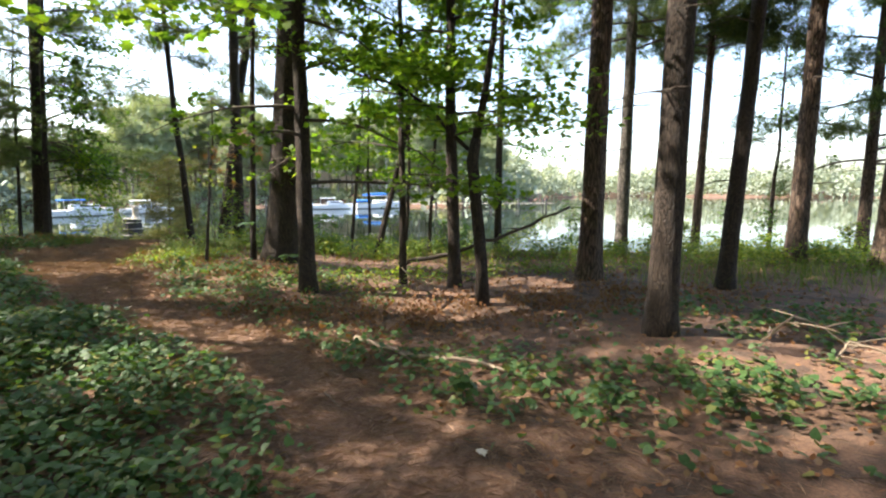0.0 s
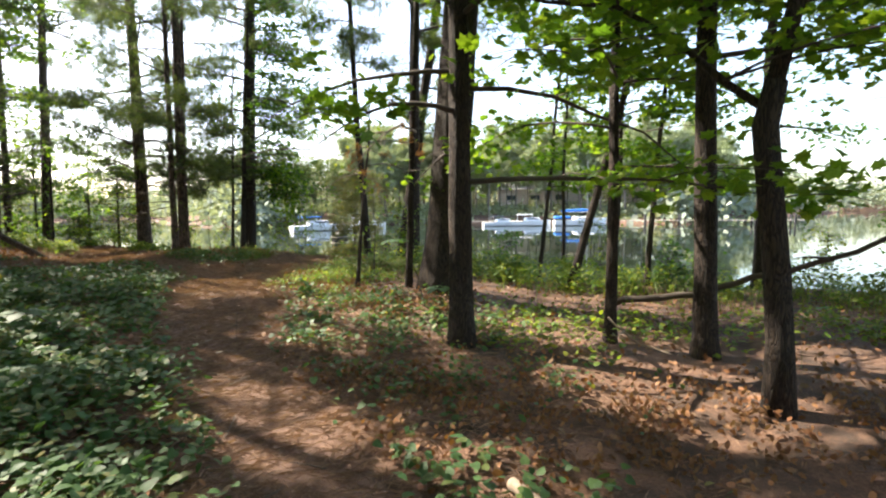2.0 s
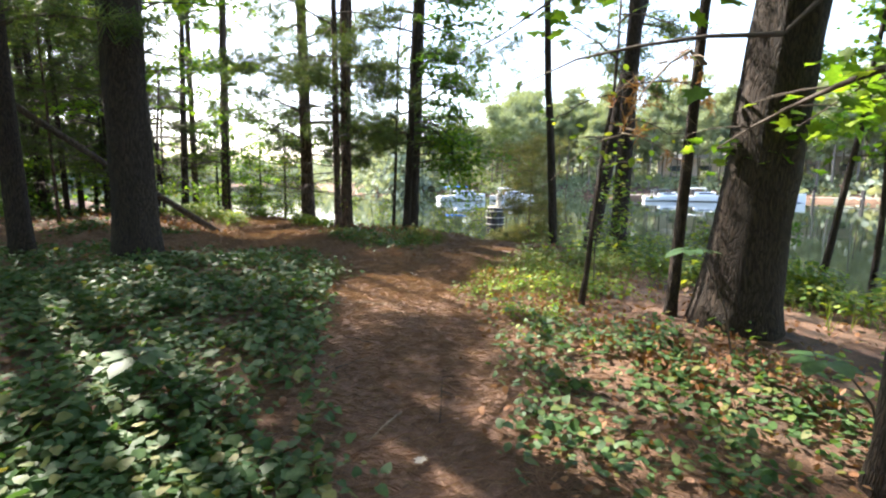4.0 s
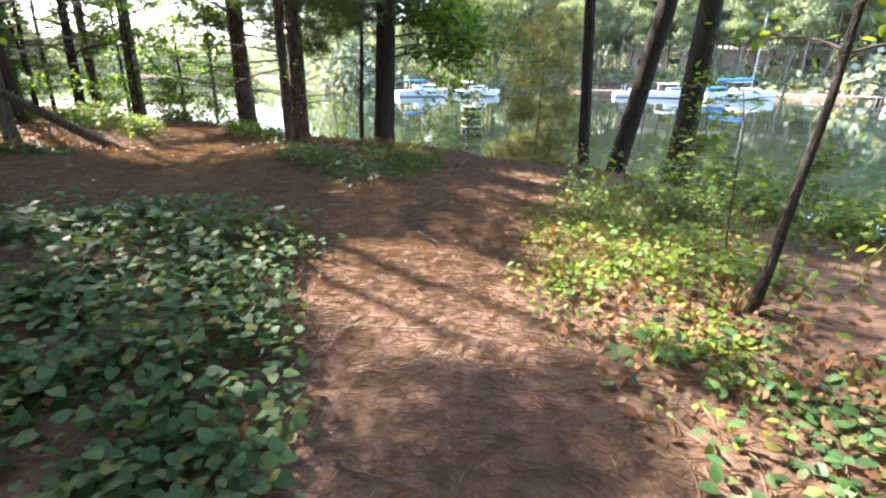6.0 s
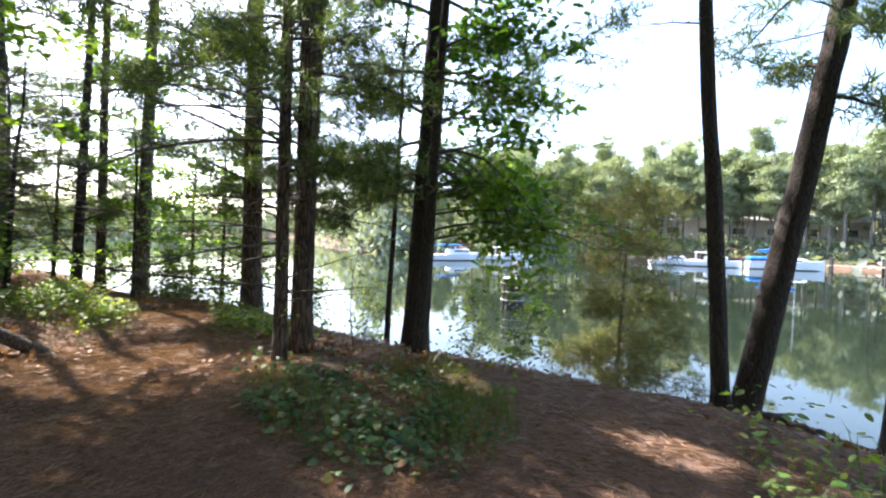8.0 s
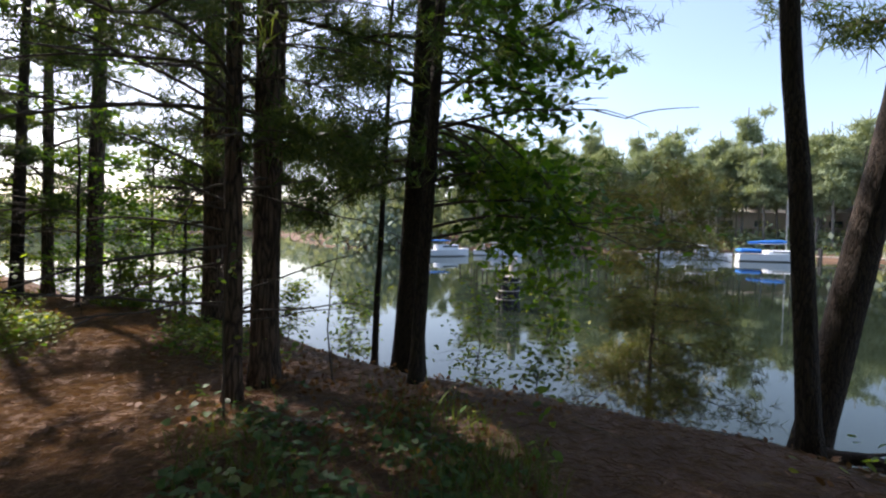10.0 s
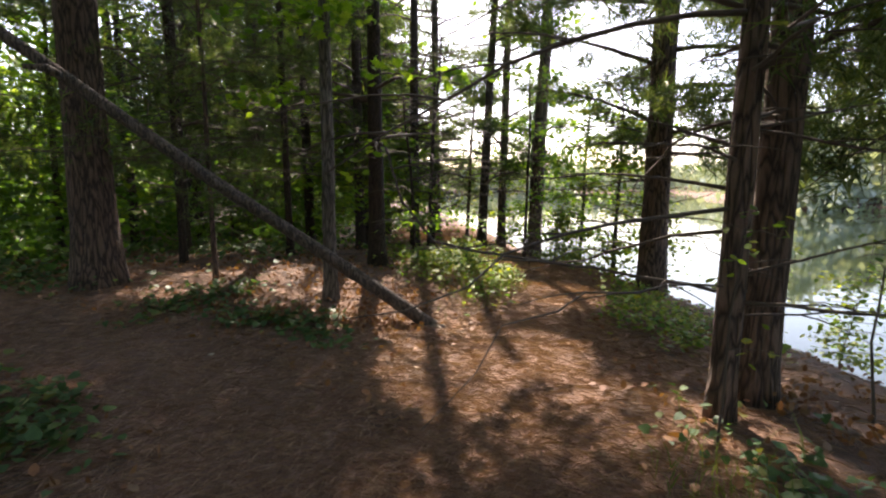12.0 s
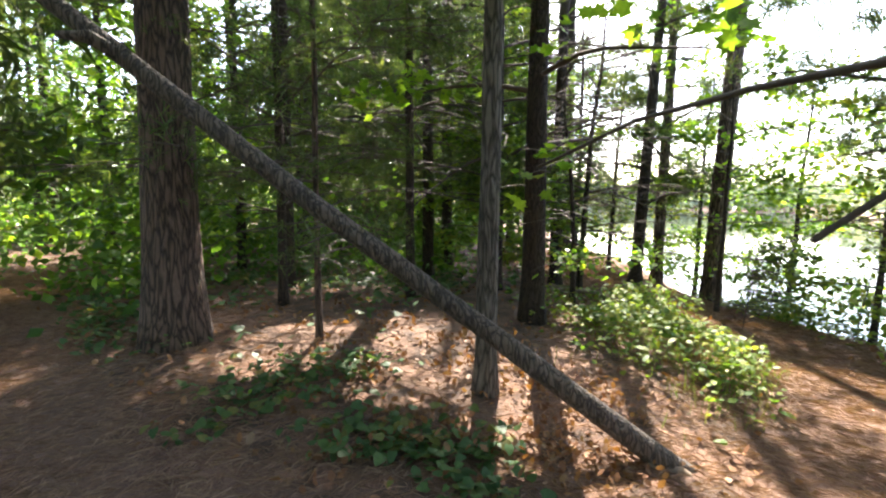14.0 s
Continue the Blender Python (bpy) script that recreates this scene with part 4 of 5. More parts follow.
def piling():
    """The tarred pile cluster that stands in the shallows."""
    ob = thing("mooring_pile_cluster", -14.9, 22.9, WATER_LEVEL - 0.75, "black tarred mooring piles bound together with a pale cap", "mooring pile")
    for i in range(8):
        a = i * math.pi / 4
        x, y = 0.26 * math.cos(a), 0.26 * math.sin(a)
        part("timber", pole(bmesh.new(), (x * 1.25, y * 1.25, 0), (x, y, 1.8 + 0.04 * math.sin(3 * i)), 0.13, 0.12, 10), TARRED, ob)
    for z in (1.1, 1.4, 1.7):
        bm = bmesh.new()
        v, t = tube([(0.42 * math.cos(a), 0.42 * math.sin(a), z) for a in np.linspace(0, 2 * math.pi, 17)], [0.018] * 17, 6)
        vs = [bm.verts.new(c) for c in v]
        for f in t:
            bm.faces.new([vs[i] for i in f])
        part("binding_cable", bm, CAP_WOOD, ob, "pale wire binding")
    part("cap", box(bmesh.new(), (0.66, 0.66, 0.06), (0, 0, 1.87), 20, 0.02), CAP_WOOD, ob, "pale weathered cap")
    part("centre_post", pole(bmesh.new(), (0.12, 0.05, 1.0), (0.15, 0.05, 2.5), 0.14, 0.13, 12), CAP_WOOD, ob, "weathered grey centre post")


piling()

# ---------------------------------------------------------------- fallen wood
def fallen_log():
    ob = thing("fallen_log", -12.8, 8.85, hz(-12.8, 8.85), "long bare fallen trunk leaning up into the trees", "fallen log")
    z0 = -hz(-12.8, 8.85)
    p = np.array([(-0.02, 0.25, 0.2 + z0), (0, 0, 0.37 + z0), (0.0, -1.0, 1.1 + z0), (0.02, -2.0, 1.82 + z0), (0.02, -3.1, 2.66 + z0), (0.05, -4.2, 3.5 + z0), (0.1, -5.4, 4.5 + z0)])
    v, t = tube(p, [0.075, 0.07, 0.062, 0.058, 0.055, 0.05, 0.04], 14, 0.03, 4)
    child("trunk", mesh_of("trunk", v, t, BARK_LOG, True), ob)
    v, t = tube([(0.02, -3.05, 2.62 + z0), (0.1, -3.2, 2.72 + z0), (0.14, -3.35, 2.72 + z0)], [0.045, 0.04, 0.02], 8, 0.08)
    child("knot", mesh_of("knot", v, t, BARK_LOG, True), ob)
    v, t = tube([(0.0, -0.05, 0.33 + z0), (0.04, 0.12, 0.3 + z0), (0.1, 0.32, 0.16 + z0)], [0.05, 0.04, 0.03], 8, 0.1)
    child("broken_end", mesh_of("broken_end", v, t, DEAD_WOOD, True), ob, "pale splintered end")


fallen_log()


def fallen_stick(points, r0, label, mat=DEAD_WOOD, name="fallen_branch", twigs=2, seed=0):
    r = np.random.default_rng(seed)
    x, y = points[0][:2]
    ob = thing(name, x, y, hz(x, y), label, "branch")
    p = np.array([(a - x, b - y, hz(a, b) + c - hz(x, y)) for a, b, c in points])
    fine = np.stack([np.interp(np.linspace(0, len(p) - 1, 4 * len(p)), np.arange(len(p)), p[:, k]) for k in range(3)], 1)
    fine += r.normal(0, r0 * 0.35, fine.shape)
    v, t = tube(fine, np.linspace(r0, r0 * 0.45, len(fine)), 8, 0.06, seed)
    child("stem", mesh_of("stem", v, t, mat, True), ob)
    for k in range(twigs):
        s = fine[int(len(fine) * (0.3 + 0.2 * k)) % len(fine)]
        q = branch_line(s, r.uniform(0, 6.28), r.uniform(0.2, 0.5), 0.15, 0.1, r, 5)
        v, t = tube(q, np.linspace(r0 * 0.5, 0.003, 5), 5)
        child("twig", mesh_of("twig", v, t, mat, True), ob)
    return ob


fallen_stick([(-0.95, 5.0, 0.04), (-0.3, 4.65, 0.03), (0.2, 4.45, 0.05), (0.9, 3.95, 0.03)], 0.032, "long pale dead branch lying across needles", seed=1)
fallen_stick([(-0.75, 9.4, 0.1), (0.2, 9.1, 0.35), (1.2, 8.9, 0.7), (2.3, 8.7, 1.25)], 0.045, "dark dead bough propped against a pine", TWIG, seed=2, twigs=3)
fallen_stick([(-0.68, 7.6, 0.3), (-0.4, 7.4, 0.14), (-0.1, 7.3, 0.1)], 0.012, "short pale broken twig at the maple foot", seed=3)
fallen_stick([(3.1, 4.5, 0.05), (3.3, 4.4, 0.35), (3.6, 4.5, 0.3), (3.9, 4.3, 0.05)], 0.012, "tangled pale dead twigs on the needles", seed=4, twigs=6)
fallen_stick([(3.5, 4.1, 0.05), (3.7, 4.2, 0.2), (4.1, 4.0, 0.1), (4.5, 3.8, 0.05)], 0.012, "tangled pale dead twigs on the needles", seed=5, twigs=6)
fallen_stick([(-10.45, 10.25, 0.75), (-10.6, 9.65, 0.9), (-10.62, 9.1, 1.02), (-10.57, 8.7, 1.12), (-10.52, 8.52, 1.35), (-10.45, 8.45, 1.6)], 0.010, "long thin dark branch arching low across the path", TWIG, "arching_branch", 7, 6)
fallen_stick([(-16.0, 9.9, 0.05), (-16.9, 9.2, 0.12), (-17.9, 8.4, 0.1)], 0.05, "grey log lying in the undergrowth", DEAD_WOOD, "fallen_log", 2, 7)
fallen_stick([(-4.9, 13.6, 0.1), (-5.6, 13.7, 0.1), (-6.3, 13.6, 0.15)], 0.06, "dark exposed roots over the eroded bank", BARK_DARK, "exposed_root", 3, 8)
fallen_stick([(-6.8, 13.7, 0.12), (-6.3, 13.4, 0.1), (-5.9, 13.5, 0.02)], 0.07, "dark root of the leaning trunk on the bank", BARK_DARK, "exposed_root", 2, 9)


def shoot(x, y, tall, label, n, size, leaf=OVAL_LEAF, mat=COVER, seed=0, lean=(0, 0), name="seedling", low=0.35, wide=1.0):
    """A single-stemmed young plant with its leaves."""
    r = np.random.default_rng(seed)
    ob = thing(name, x, y, hz(x, y), label, "plant")
    line = trunk_line(0, 0, tall, lean, 0.05 if tall > 1.2 else 0.012, seed, tall / 9)
    pieces, pts = [tube(line, np.linspace(0.004 + tall * 0.0042, 0.002, len(line)), 6)], []
    for i in range(max(4, n // 9)):
        h = tall * r.uniform(low, 1.0)
        p = branch_line(at_height(line, h), i * 2.4, tall * r.uniform(0.12, 0.32) * wide, 0.3, 0.3, r, 5)
        pieces.append(tube(p, np.linspace(0.004, 0.0015, 5), 4))
        pts.append(p[r.integers(1, 5, 9)] + r.normal(0, 0.03 + 0.02 * tall, (9, 3)))
    if name == "sapling":
        for v, t in pieces[1:]:
            child("twig", mesh_of("twig", v, t, TWIG, True), ob)
        pieces = pieces[:1]
    v, t = joined(pieces)
    child("stem", mesh_of("stem", v, t, TWIG, True), ob)
    places = np.vstack(pts)
    foliage("leaves", ob, leaf, places, r.uniform(0.7, 1.2, len(places)) * size, mat, 0.4)
    return ob


shoot(-4.1, 6.15, 0.28, "small leafy seedling growing in the footpath", 36, 0.07, seed=1)
shoot(0.15, 3.4, 0.3, "low leafy seedling among brown needles", 54, 0.08, seed=3)
shoot(1.2, 3.2, 0.22, "low leafy seedling among brown needles", 45, 0.08, seed=4)
shoot(2.05, 3.2, 0.25, "low leafy seedling among brown needles", 54, 0.08, seed=5)
shoot(-4.6, 9.6, 1.6, "thin bushy sapling at the bank top", 70, 0.08, OVAL_LEAF, COVER_LIGHT, 6, (-0.1, 0.05), "sapling")
shoot(-3.9, 7.0, 0.5, "broad-leaved seedling at the path side", 30, 0.09, OVAL_LEAF, COVER, 7)
shoot(-10.3, 11.2, 1.5, "twiggy shrub at the foot of the pine", 40, 0.05, OVAL_LEAF, COVER_LIGHT, 8, (0.1, 0), "shrub")
shoot(-10.15, 10.1, 1.2, "twiggy shrub at the foot of the pine", 30, 0.05, OVAL_LEAF, COVER_LIGHT, 9, (0.1, -0.05), "shrub")
for i, (x, y) in enumerate([(-15.7, 10.9), (-16.4, 11.6), (-14.9, 12.7), (-16.0, 12.4), (-13.2, 12.8), (-12.3, 13.2), (-9.3, 13.3), (-10.3, 13.5), (-17.6, 12.1), (-20.5, 11.9)]):
    shoot(x, y, 0.9 + 0.2 * (i % 4), "leafy waterside shrub lit by the sun", 640, 0.07, OVAL_LEAF, COVER_LIGHT, 20 + i, (0.05, 0.1), "shrub", 0.05, 1.4)
for i, (x, y) in enumerate([(-4.0, 12.4), (-3.2, 12.7), (-1.2, 12.6), (0.6, 12.8), (2.4, 12.6), (3.6, 12.9), (6.2, 12.2), (8.4, 12.4), (-5.2, 11.5), (0.0, 11.6), (5.0, 11.2), (7.0, 11.6), (9.6, 11.2), (3.0, 11.4)]):
    shoot(x, y, 0.8 + 0.25 * (i % 3), "bushy green shrub on the lake bank", 420, 0.08, OVAL_LEAF, OAK if i % 2 else COVER_LIGHT, 40 + i, (0.02, 0.05), "shrub", 0.05, 1.4)


stick_rng = random.Random(31)
for i in range(26):
    line = PATHS[0] if i % 3 else PATHS[1] + PATHS[3]
    k = stick_rng.randrange(len(line) - 1) if i % 3 == 0 else stick_rng.randrange(2, 11)
    u, a = stick_rng.random(), stick_rng.uniform(0, 6.28)
    x = line[k][0] * (1 - u) + line[k + 1][0] * u + stick_rng.gauss(0, 0.45)
    y = line[k][1] * (1 - u) + line[k + 1][1] * u + stick_rng.gauss(0, 0.45)
    half = stick_rng.uniform(0.08, 0.2)
    fallen_stick([(x - half * math.cos(a), y - half * math.sin(a), 0.012), (x, y, 0.02), (x + half * math.cos(a), y + half * math.sin(a), 0.012)], 0.006,
                 "small dry twig lying on the footpath", DEAD_WOOD if i % 2 else TWIG, "fallen_twig", i % 2, 60 + i)


def fallen_leaf(x, y, size, turn):
    lv, lt = MAPLE_LEAF
    ob = new("fallen_leaf", mesh_of("fallen_leaf", lv * size, lt, PALE_LEAF))
    ob.matrix_world = pose(x, y, hz(x, y) + 0.03, 4, -6, turn)
    tagged(ob, "large pale curled dead leaf lying on the path", "leaf")


fallen_leaf(-7.95, 8.22, 0.13, 60)
fallen_leaf(0.22, 2.75, 0.09, 200)
fallen_leaf(-3.9, 5.75, 0.08, 20)
fallen_leaf(-11.9, 7.1, 0.06, 140)


def dead_bough():
    """A hanging bough of rust-brown needles."""
    r = np.random.default_rng(14)
    ob = thing("dead_bough", -3.42, 8.9, hz(-3.42, 8.9), "hanging dead pine bough with rust-brown needles", "branch")
    p = np.array([(0, 0, 2.25), (-0.05, -0.35, 2.3), (-0.1, -0.7, 2.15), (-0.2, -1.0, 1.9), (-0.28, -1.2, 1.6)])
    v, t = tube(p, np.linspace(0.018, 0.004, 5), 6, 0.05)
    child("stem", mesh_of("stem", v, t, DEAD_WOOD, True), ob)
    pts = []
    for k in range(14):
        s = p[1 + k % 4] + r.normal(0, 0.03, 3)
        q = branch_line(s, r.uniform(0, 6.28), r.uniform(0.25, 0.55), -0.1, 0.5, r, 5)
        v, t = tube(q, np.linspace(0.006, 0.002, 5), 5)
        child("twig", mesh_of("twig", v, t, DEAD_WOOD, True), ob)
        pts.append(q[r.integers(1, 5, 14)] + r.normal(0, 0.03, (14, 3)))
    places = np.vstack(pts)
    foliage("dead_needles", ob, TUFT, places, r.uniform(0.08, 0.16, len(places)), NEEDLE_BROWN, 1.2)


dead_bough()


def hanging_bough():
    """A leafy bough that hangs from the slender tree over the bank."""
    r = np.random.default_rng(15)
    ob = thing("hanging_bough", -9.6, 11.62, hz(-9.6, 11.62), "leafy green bough drooping over the lake bank", "branch")
    pts = []
    for end, drop in (((0.75, 0.85), 0.35), ((0.45, 1.05), 0.6), ((1.05, 0.6), 0.9), ((0.1, 1.2), 0.5), ((0.9, 1.1), 0.75)):
        u = np.linspace(0, 1, 9)[:, None]
        p = np.hstack([u * np.array([end]) * 1.1, 2.2 + 0.5 * u - (2.35 - drop) * u ** 2.2]) + np.cumsum(r.normal(0, 0.02, (9, 3)), axis=0)
        p[0] = (0, 0, 2.2)
        v, t = tube(p, np.linspace(0.014, 0.003, 9), 6, 0.05)
        child("stem", mesh_of("stem", v, t, TWIG, True), ob)
        pts.append(p[r.integers(5, 9, 210)] + r.normal(0, 1, (210, 3)) * np.array([0.14, 0.14, 0.16]))
    places = np.vstack(pts)
    foliage("leaves", ob, OAK_LEAF, places, r.uniform(0.07, 0.12, len(places)), MAPLE, 0.7)


hanging_bough()


def spray(x, y, z, label, n, size, seed):
    """A tall thin stem that ends in a flat spray of large leaves."""
    r = np.random.default_rng(seed)
    ob = thing("sapling", x, y, hz(x, y), label, "plant")
    top = z - hz(x, y)
    p = np.array([(0.25, 0.2, -0.02), (0.18, 0.12, top * 0.5), (0.05, 0.03, top * 0.9), (-0.1, -0.05, top)])
    v, t = tube(p, [0.008, 0.007, 0.005, 0.003], 6)
    child("stem", mesh_of("stem", v, t, TWIG, True), ob)
    for k in range(n):
        a = 2 * math.pi * k / n + r.uniform(-0.2, 0.2)
        m = pose(-0.05 + 0.04 * math.cos(a), 0.04 * math.sin(a), top, r.uniform(-18, 2), r.uniform(-10, 10), math.degrees(a) - 90)
        lv, lt = OVAL_LEAF
        lv = (np.array(m.to_3x3()) @ (lv * size * r.uniform(0.8, 1.15)).T).T + np.array(m.translation)
        child("leaf", mesh_of("leaf", lv, lt, COVER), ob)


spray(-3.15, 7.85, 0.98, "thin sapling with a flat spray of large leaves", 8, 0.15, 1)
spray(-2.35, 7.4, 0.5, "thin sapling with a flat spray of large leaves", 7, 0.18, 2)
spray(-5.3, 5.0, 0.5, "thin sapling with a flat spray of large leaves", 7, 0.17, 4)

# ---------------------------------------------------------------- undergrowth and litter
def inside(patches, n, seed):
    """n places in oval patches (x, y, rx, ry, turn), off the trodden path, thinning to the edges."""
    r = np.random.default_rng(seed)
    area = np.array([p[2] * p[3] for p in patches])
    which = r.choice(len(patches), n, p=area / area.sum())
    q = np.array(patches)[which]
    a, d = r.uniform(0, 2 * np.pi, n), np.sqrt(r.uniform(0, 1, n)) * (1.05 + 0.3 * r.normal(size=n))
    u, v = d * np.cos(a) * q[:, 2], d * np.sin(a) * q[:, 3]
    c, s = np.cos(np.radians(q[:, 4])), np.sin(np.radians(q[:, 4]))
    x, y = q[:, 0] + u * c - v * s, q[:, 1] + u * s + v * c
    keep = (trodden(x, y) < r.uniform(0.1, 0.75, n)) & (height(x, y) > WATER_LEVEL + 0.05)
    return x[keep], y[keep]


def carpet(name, label, patches, n, leaf, mat, size, tall, seed, tilt=0.35, clump=3, bare=0.3):
    x, y = inside(patches, n, seed)
    r = np.random.default_rng(seed + 1)
    lump = 0.5 + 0.5 * np.sin(2.6 * x + 1.1 * y + seed) * np.sin(2.2 * y - 1.3 * x)
    gaps = np.array([noise.noise((2.1 * a, 2.1 * b, seed)) + 0.6 * noise.noise((5.3 * a, 5.3 * b, seed)) for a, b in zip(x, y)])
    keep = gaps > r.uniform(bare - 0.6, bare, len(x))
    x, y, lump = x[keep], y[keep], lump[keep]
    x, y = np.repeat(x, clump), np.repeat(y, clump)
    lump = np.repeat(lump, clump)
    x, y = x + r.normal(0, size * 0.8, len(x)), y + r.normal(0, size * 0.8, len(x))
    z = height(x, y) + r.uniform(0.1, 1.0, len(x)) * tall * (0.35 + 0.65 * lump)
    places = np.stack([x, y, z], 1)
    me = scatter(name, leaf, places, spin(len(x), tilt), r.uniform(0.55, 1.25, len(x)) * size, mat)
    return tagged(new(name, me), label, "groundcover", kind="stuff")


LEFT_BANK = [(-2.9, 3.2, 1.5, 1.2, 35), (-4.6, 4.6, 1.7, 1.1, 40), (-6.2, 6.0, 1.6, 1.2, 40), (-7.8, 7.1, 1.4, 0.8, 15), (-1.6, 1.8, 1.0, 1.1, 0), (-5.6, 3.2, 2.4, 1.6, 30), (-8.6, 5.0, 2.2, 1.4, 20)]
carpet("groundcover", "dense dark green broad-leaved groundcover beside the footpath", LEFT_BANK, 17000, HEART_LEAF, COVER, 0.062, 0.27, 1, bare=0.06)
carpet("groundcover", "low green seedlings scattered over pine needles", [(0.4, 4.2, 2.2, 0.9, -10), (2.6, 3.4, 2.0, 0.8, 0), (-1.0, 4.4, 0.6, 0.4, 0), (3.6, 5.6, 1.6, 1.0, 0)], 2100, HEART_LEAF, COVER, 0.07, 0.2, 2)
carpet("groundcover", "leafy undergrowth round the maple trunks", [(-3.2, 6.9, 1.1, 0.9, 30), (-1.9, 6.2, 1.3, 0.8, 10), (-3.8, 7.7, 0.9, 0.7, 30), (-2.6, 7.6, 1.1, 0.6, 0)], 1400, OVAL_LEAF, COVER, 0.062, 0.22, 3)
carpet("groundcover", "sunlit yellow-green leaves at the path bend", [(-5.2, 8.5, 0.8, 0.7, 30), (-5.3, 9.4, 0.9, 0.7, 20), (-4.5, 8.0, 0.7, 0.4, 0)], 1500, OVAL_LEAF, COVER_LIGHT, 0.048, 0.2, 4)
carpet("groundcover", "mixed green leaves over needles by the great pine", [(-3.4, 7.4, 0.9, 0.6, 0), (-2.7, 7.9, 0.9, 0.6, 0), (-3.5, 6.5, 0.8, 0.4, 30), (-4.0, 8.2, 0.7, 0.4, 0)], 520, HEART_LEAF, COVER, 0.065, 0.13, 5)
carpet("bank_undergrowth", "bright green undergrowth along the bank top", [(1.5, 11.4, 7.0, 0.9, 0), (-2.4, 11.2, 2.0, 1.0, 0), (7.5, 10.5, 3.0, 1.5, 0), (-4.4, 11.9, 0.9, 0.6, 0)], 15000, OVAL_LEAF, COVER_LIGHT, 0.075, 0.6, 6)
carpet("fern_patch", "low ferny green plants on the slope above the water", [(-5.5, 10.6, 0.8, 0.7, 30), (-4.8, 11.2, 0.7, 0.5, 0)], 1800, OVAL_LEAF, GRASS, 0.055, 0.28, 7)
carpet("groundcover", "dark leafy plants covering the low mound", [(-9.0, 9.8, 1.2, 0.5, -20), (-8.4, 10.2, 0.9, 0.5, -20), (-9.3, 9.2, 0.8, 0.25, 0)], 1000, HEART_LEAF, COVER, 0.06, 0.15, 8)
carpet("groundcover", "green leaves and seedlings at the fork of the paths", [(-10.8, 6.3, 0.7, 0.6, 70), (-11.3, 5.5, 0.7, 0.5, 60), (-12.4, 7.7, 0.6, 0.4, 60), (-13.0, 6.7, 0.8, 0.7, 0), (-14.2, 4.4, 1.0, 0.6, 50), (-13.0, 3.2, 1.2, 0.5, 45), (-11.6, 4.3, 0.7, 0.7, 0)], 2300, HEART_LEAF, COVER, 0.07, 0.18, 9)
carpet("groundcover", "sunlit leafy slope beside the lakeside path", [(-14.6, 9.5, 1.4, 0.7, 35), (-15.8, 10.0, 1.2, 0.6, 20), (-13.4, 11.4, 0.9, 0.4, 20), (-12.2, 11.0, 0.9, 0.35, 15), (-16.8, 12.0, 1.6, 0.5, 0)], 5200, OVAL_LEAF, COVER_LIGHT, 0.07, 0.34, 10)
carpet("groundcover", "scattered woodland plants in deep shade", [(-17, 3, 3.0, 3.0, 0), (-20, 6, 3.0, 2.6, 0), (-16.5, 7.0, 1.4, 1.4, 0), (-13, 1.0, 2.2, 2.0, 0)], 2600, HEART_LEAF, COVER, 0.1, 0.3, 11)
carpet("groundcover", "yellowing leaves under the maples", [(-0.6, 8.5, 1.6, 0.5, 0), (-1.4, 7.4, 0.9, 0.4, 0), (2.2, 9.3, 1.6, 0.6, 0), (-4.6, 9.2, 0.6, 0.6, 0)], 1900, OVAL_LEAF, COVER_LIGHT, 0.07, 0.25, 12)


def blades(name, label, patches, n, tall, seed):
    x, y = inside(patches, n, seed)
    shape = (np.array([(-0.018, 0, 0), (0.018, 0, 0), (-0.013, 0.12, 0.55), (0.013, 0.12, 0.55), (0, 0.42, 0.95)]), np.array([(0, 1, 3), (0, 3, 2), (2, 3, 4)]))
    r = np.random.default_rng(seed)
    me = scatter(name, shape, np.stack([x, y, height(x, y) - 0.01], 1), spin(len(x), 0.25), r.uniform(0.5, 1.2, len(x)) * tall, GRASS)
    return tagged(new(name, me), label, "grass", kind="stuff")


carpet("dry_bracken", "rust-brown dry bracken and leaf litter under the maples", [(0.2, 6.2, 2.6, 0.8, 0), (-1.6, 5.6, 1.4, 0.6, 0), (2.6, 7.0, 1.8, 0.8, 0), (-3.2, 8.0, 1.4, 0.6, 0), (-9.6, 10.9, 1.2, 0.5, -20), (-13.4, 7.4, 1.0, 0.8, 0), (-13.0, 8.4, 0.7, 0.5, 0), (-5.2, 8.7, 0.9, 0.8, 30)], 5000, OAK_LEAF, DEAD_LEAF, 0.05, 0.14, 13, 0.9)

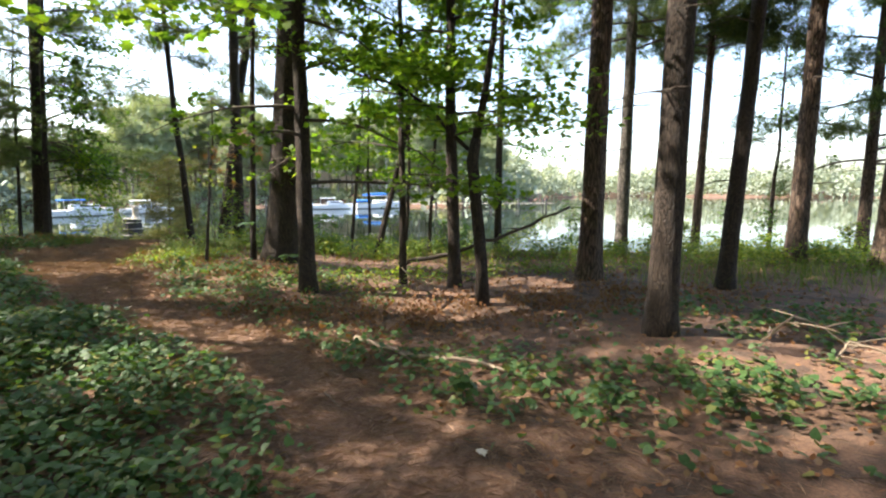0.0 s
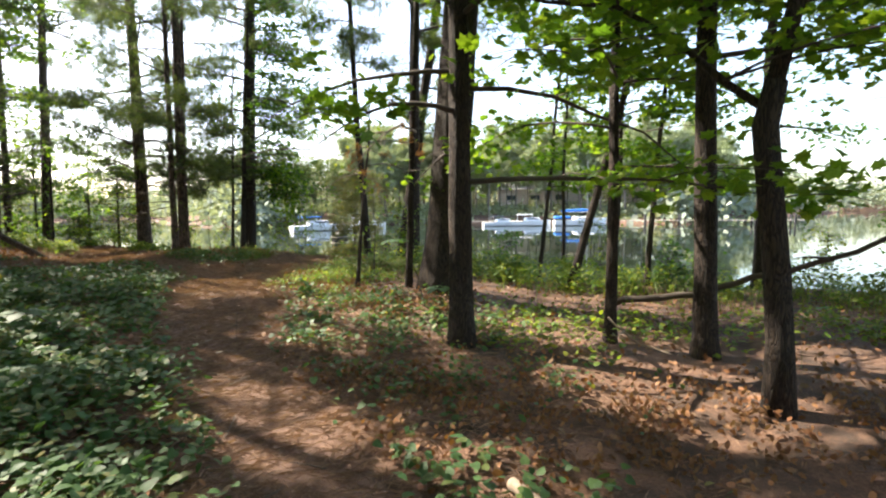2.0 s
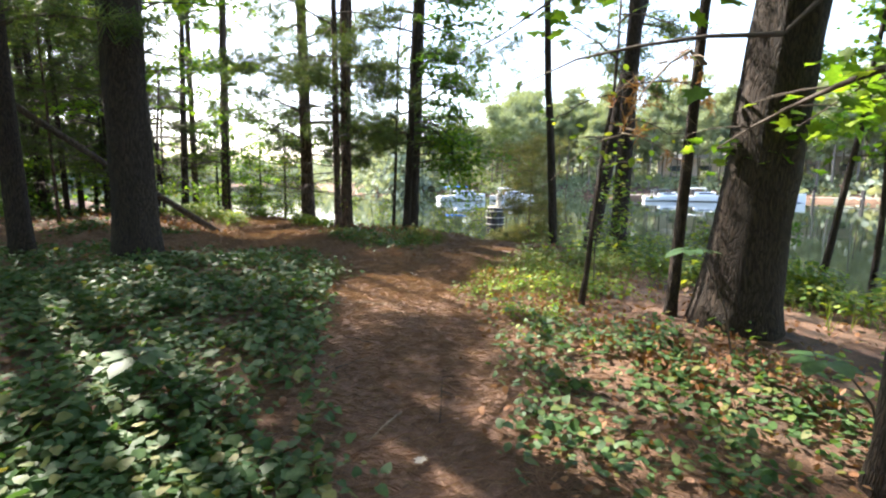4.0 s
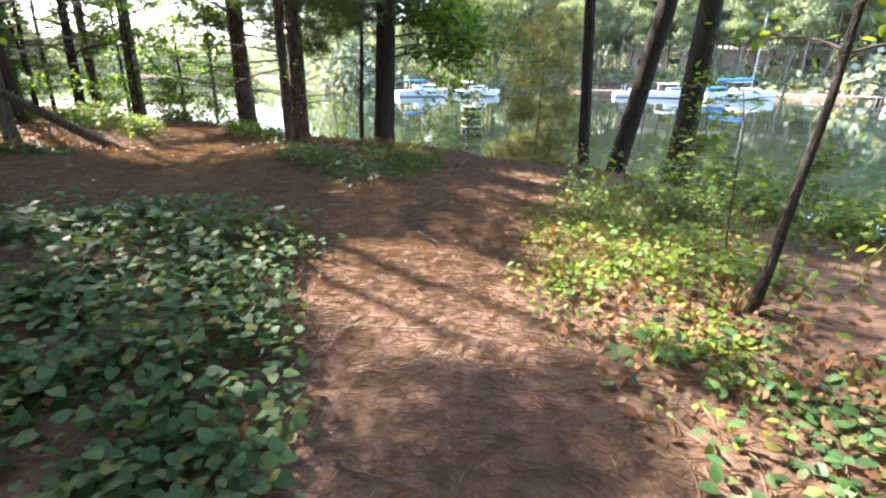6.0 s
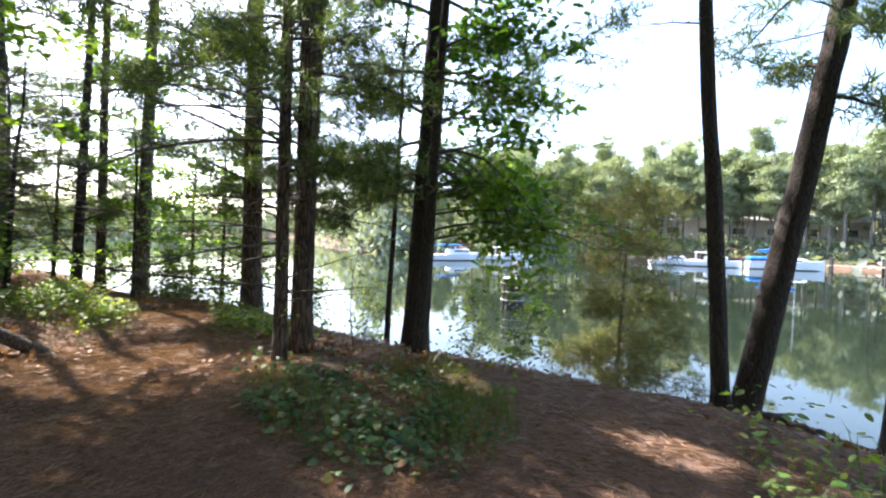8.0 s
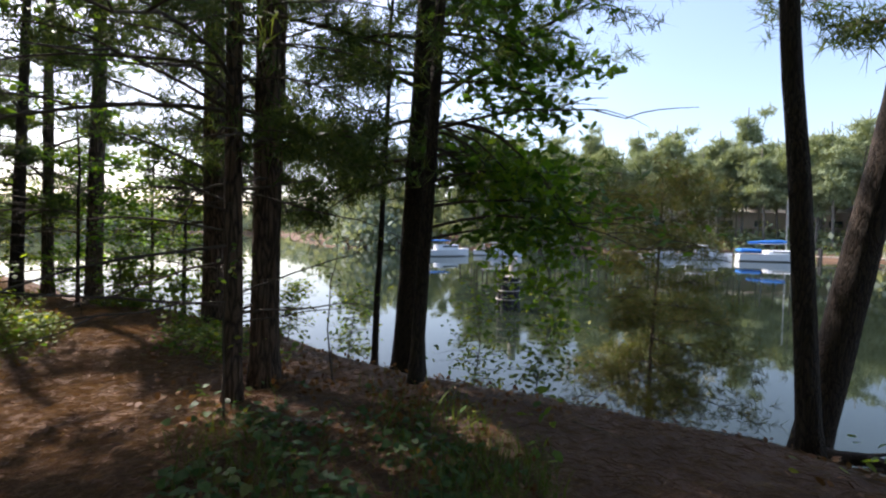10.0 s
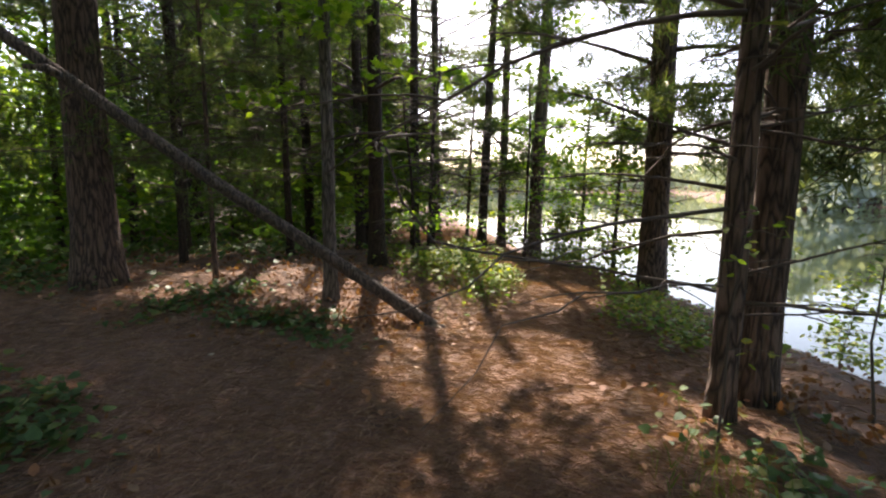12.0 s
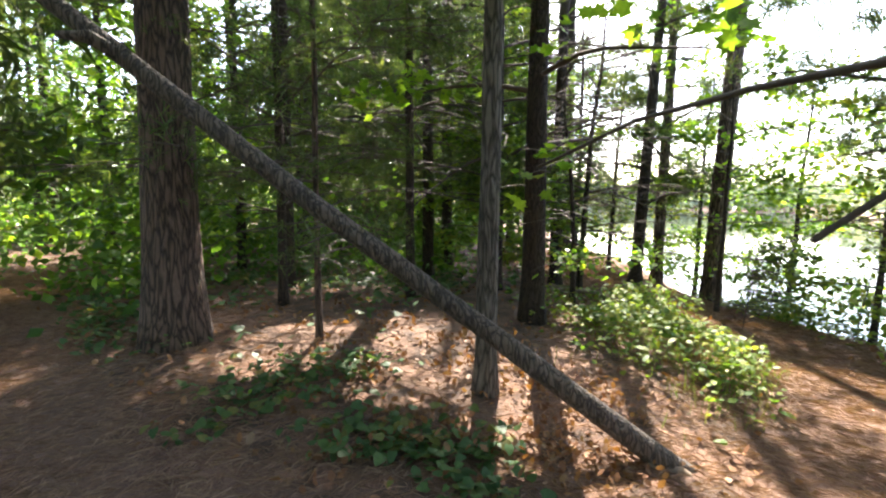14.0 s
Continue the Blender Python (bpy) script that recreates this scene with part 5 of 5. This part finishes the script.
blades("grass", "tufted green grass on the mound and banks", [(-8.4, 10.6, 1.1, 0.5, -25), (-14.2, 9.8, 1.5, 0.7, 30), (-7.4, 7.8, 0.9, 0.4, 25), (-13.0, 11.5, 1.0, 0.3, 15), (-5.4, 9.6, 0.9, 1.1, 20), (-8.0, 10.5, 0.8, 0.5, -30), (-9.2, 9.6, 0.9, 0.4, -20)], 7600, 0.17, 1)
blades("grass", "long bank grass between the trees", [(1.0, 11.0, 7.0, 1.1, 0), (6.0, 8.8, 3.0, 1.6, 0)], 3600, 0.34, 2)


def litter():
    """Fallen pine needles and dead leaves over the floor."""
    r = np.random.default_rng(77)
    n = 220000
    shape = (np.array([(-0.5, -0.004, 0), (0.5, -0.003, 0.0), (0.0, 0.012, 0.05)]), np.array([(0, 1, 2)]))
    ax = np.array([p for line in PATHS for p in zip(line[:-1], line[1:])])
    w = np.hypot(*(ax[:, 1] - ax[:, 0]).T)
    w[(ax[:, 0, 0] < -17) | (ax[:, 0, 1] < 0)] *= 0.15
    k = r.choice(len(ax), n, p=w / w.sum())
    u = r.uniform(0, 1, n)[:, None]
    p = ax[k, 0] * (1 - u) + ax[k, 1] * u + r.normal(0, 1.0, (n, 2))
    ok = p[:, 1] < crest(p[:, 0]) + 1.0
    p = p[ok]
    me = scatter("needle_litter", shape, np.stack([p[:, 0], p[:, 1], height(p[:, 0], p[:, 1]) + r.uniform(0.003, 0.014, len(p))], 1),
                 spin(len(p), 0.08), r.uniform(0.06, 0.16, len(p)), LITTER)
    tagged(new("needle_litter", me), "fallen reddish-brown pine needles strewn over the ground", "litter", kind="stuff")
    n = 15000
    x, y = r.uniform(-17, 6, n), r.uniform(1, 13, n)
    ok = (trodden(x, y) < 0.5 + 0.5 * (r.uniform(size=n) < 0.12)) & (y < crest(x) + 0.8)
    x, y = x[ok], y[ok]
    me = scatter("dead_leaves", OVAL_LEAF, np.stack([x, y, height(x, y) + r.uniform(0.008, 0.05, len(x))], 1), spin(len(x), 0.55), r.uniform(0.035, 0.075, len(x)), DEAD_LEAF)
    tagged(new("dead_leaves", me), "dry brown leaves scattered over the needles", "leaf litter", kind="stuff")


litter()
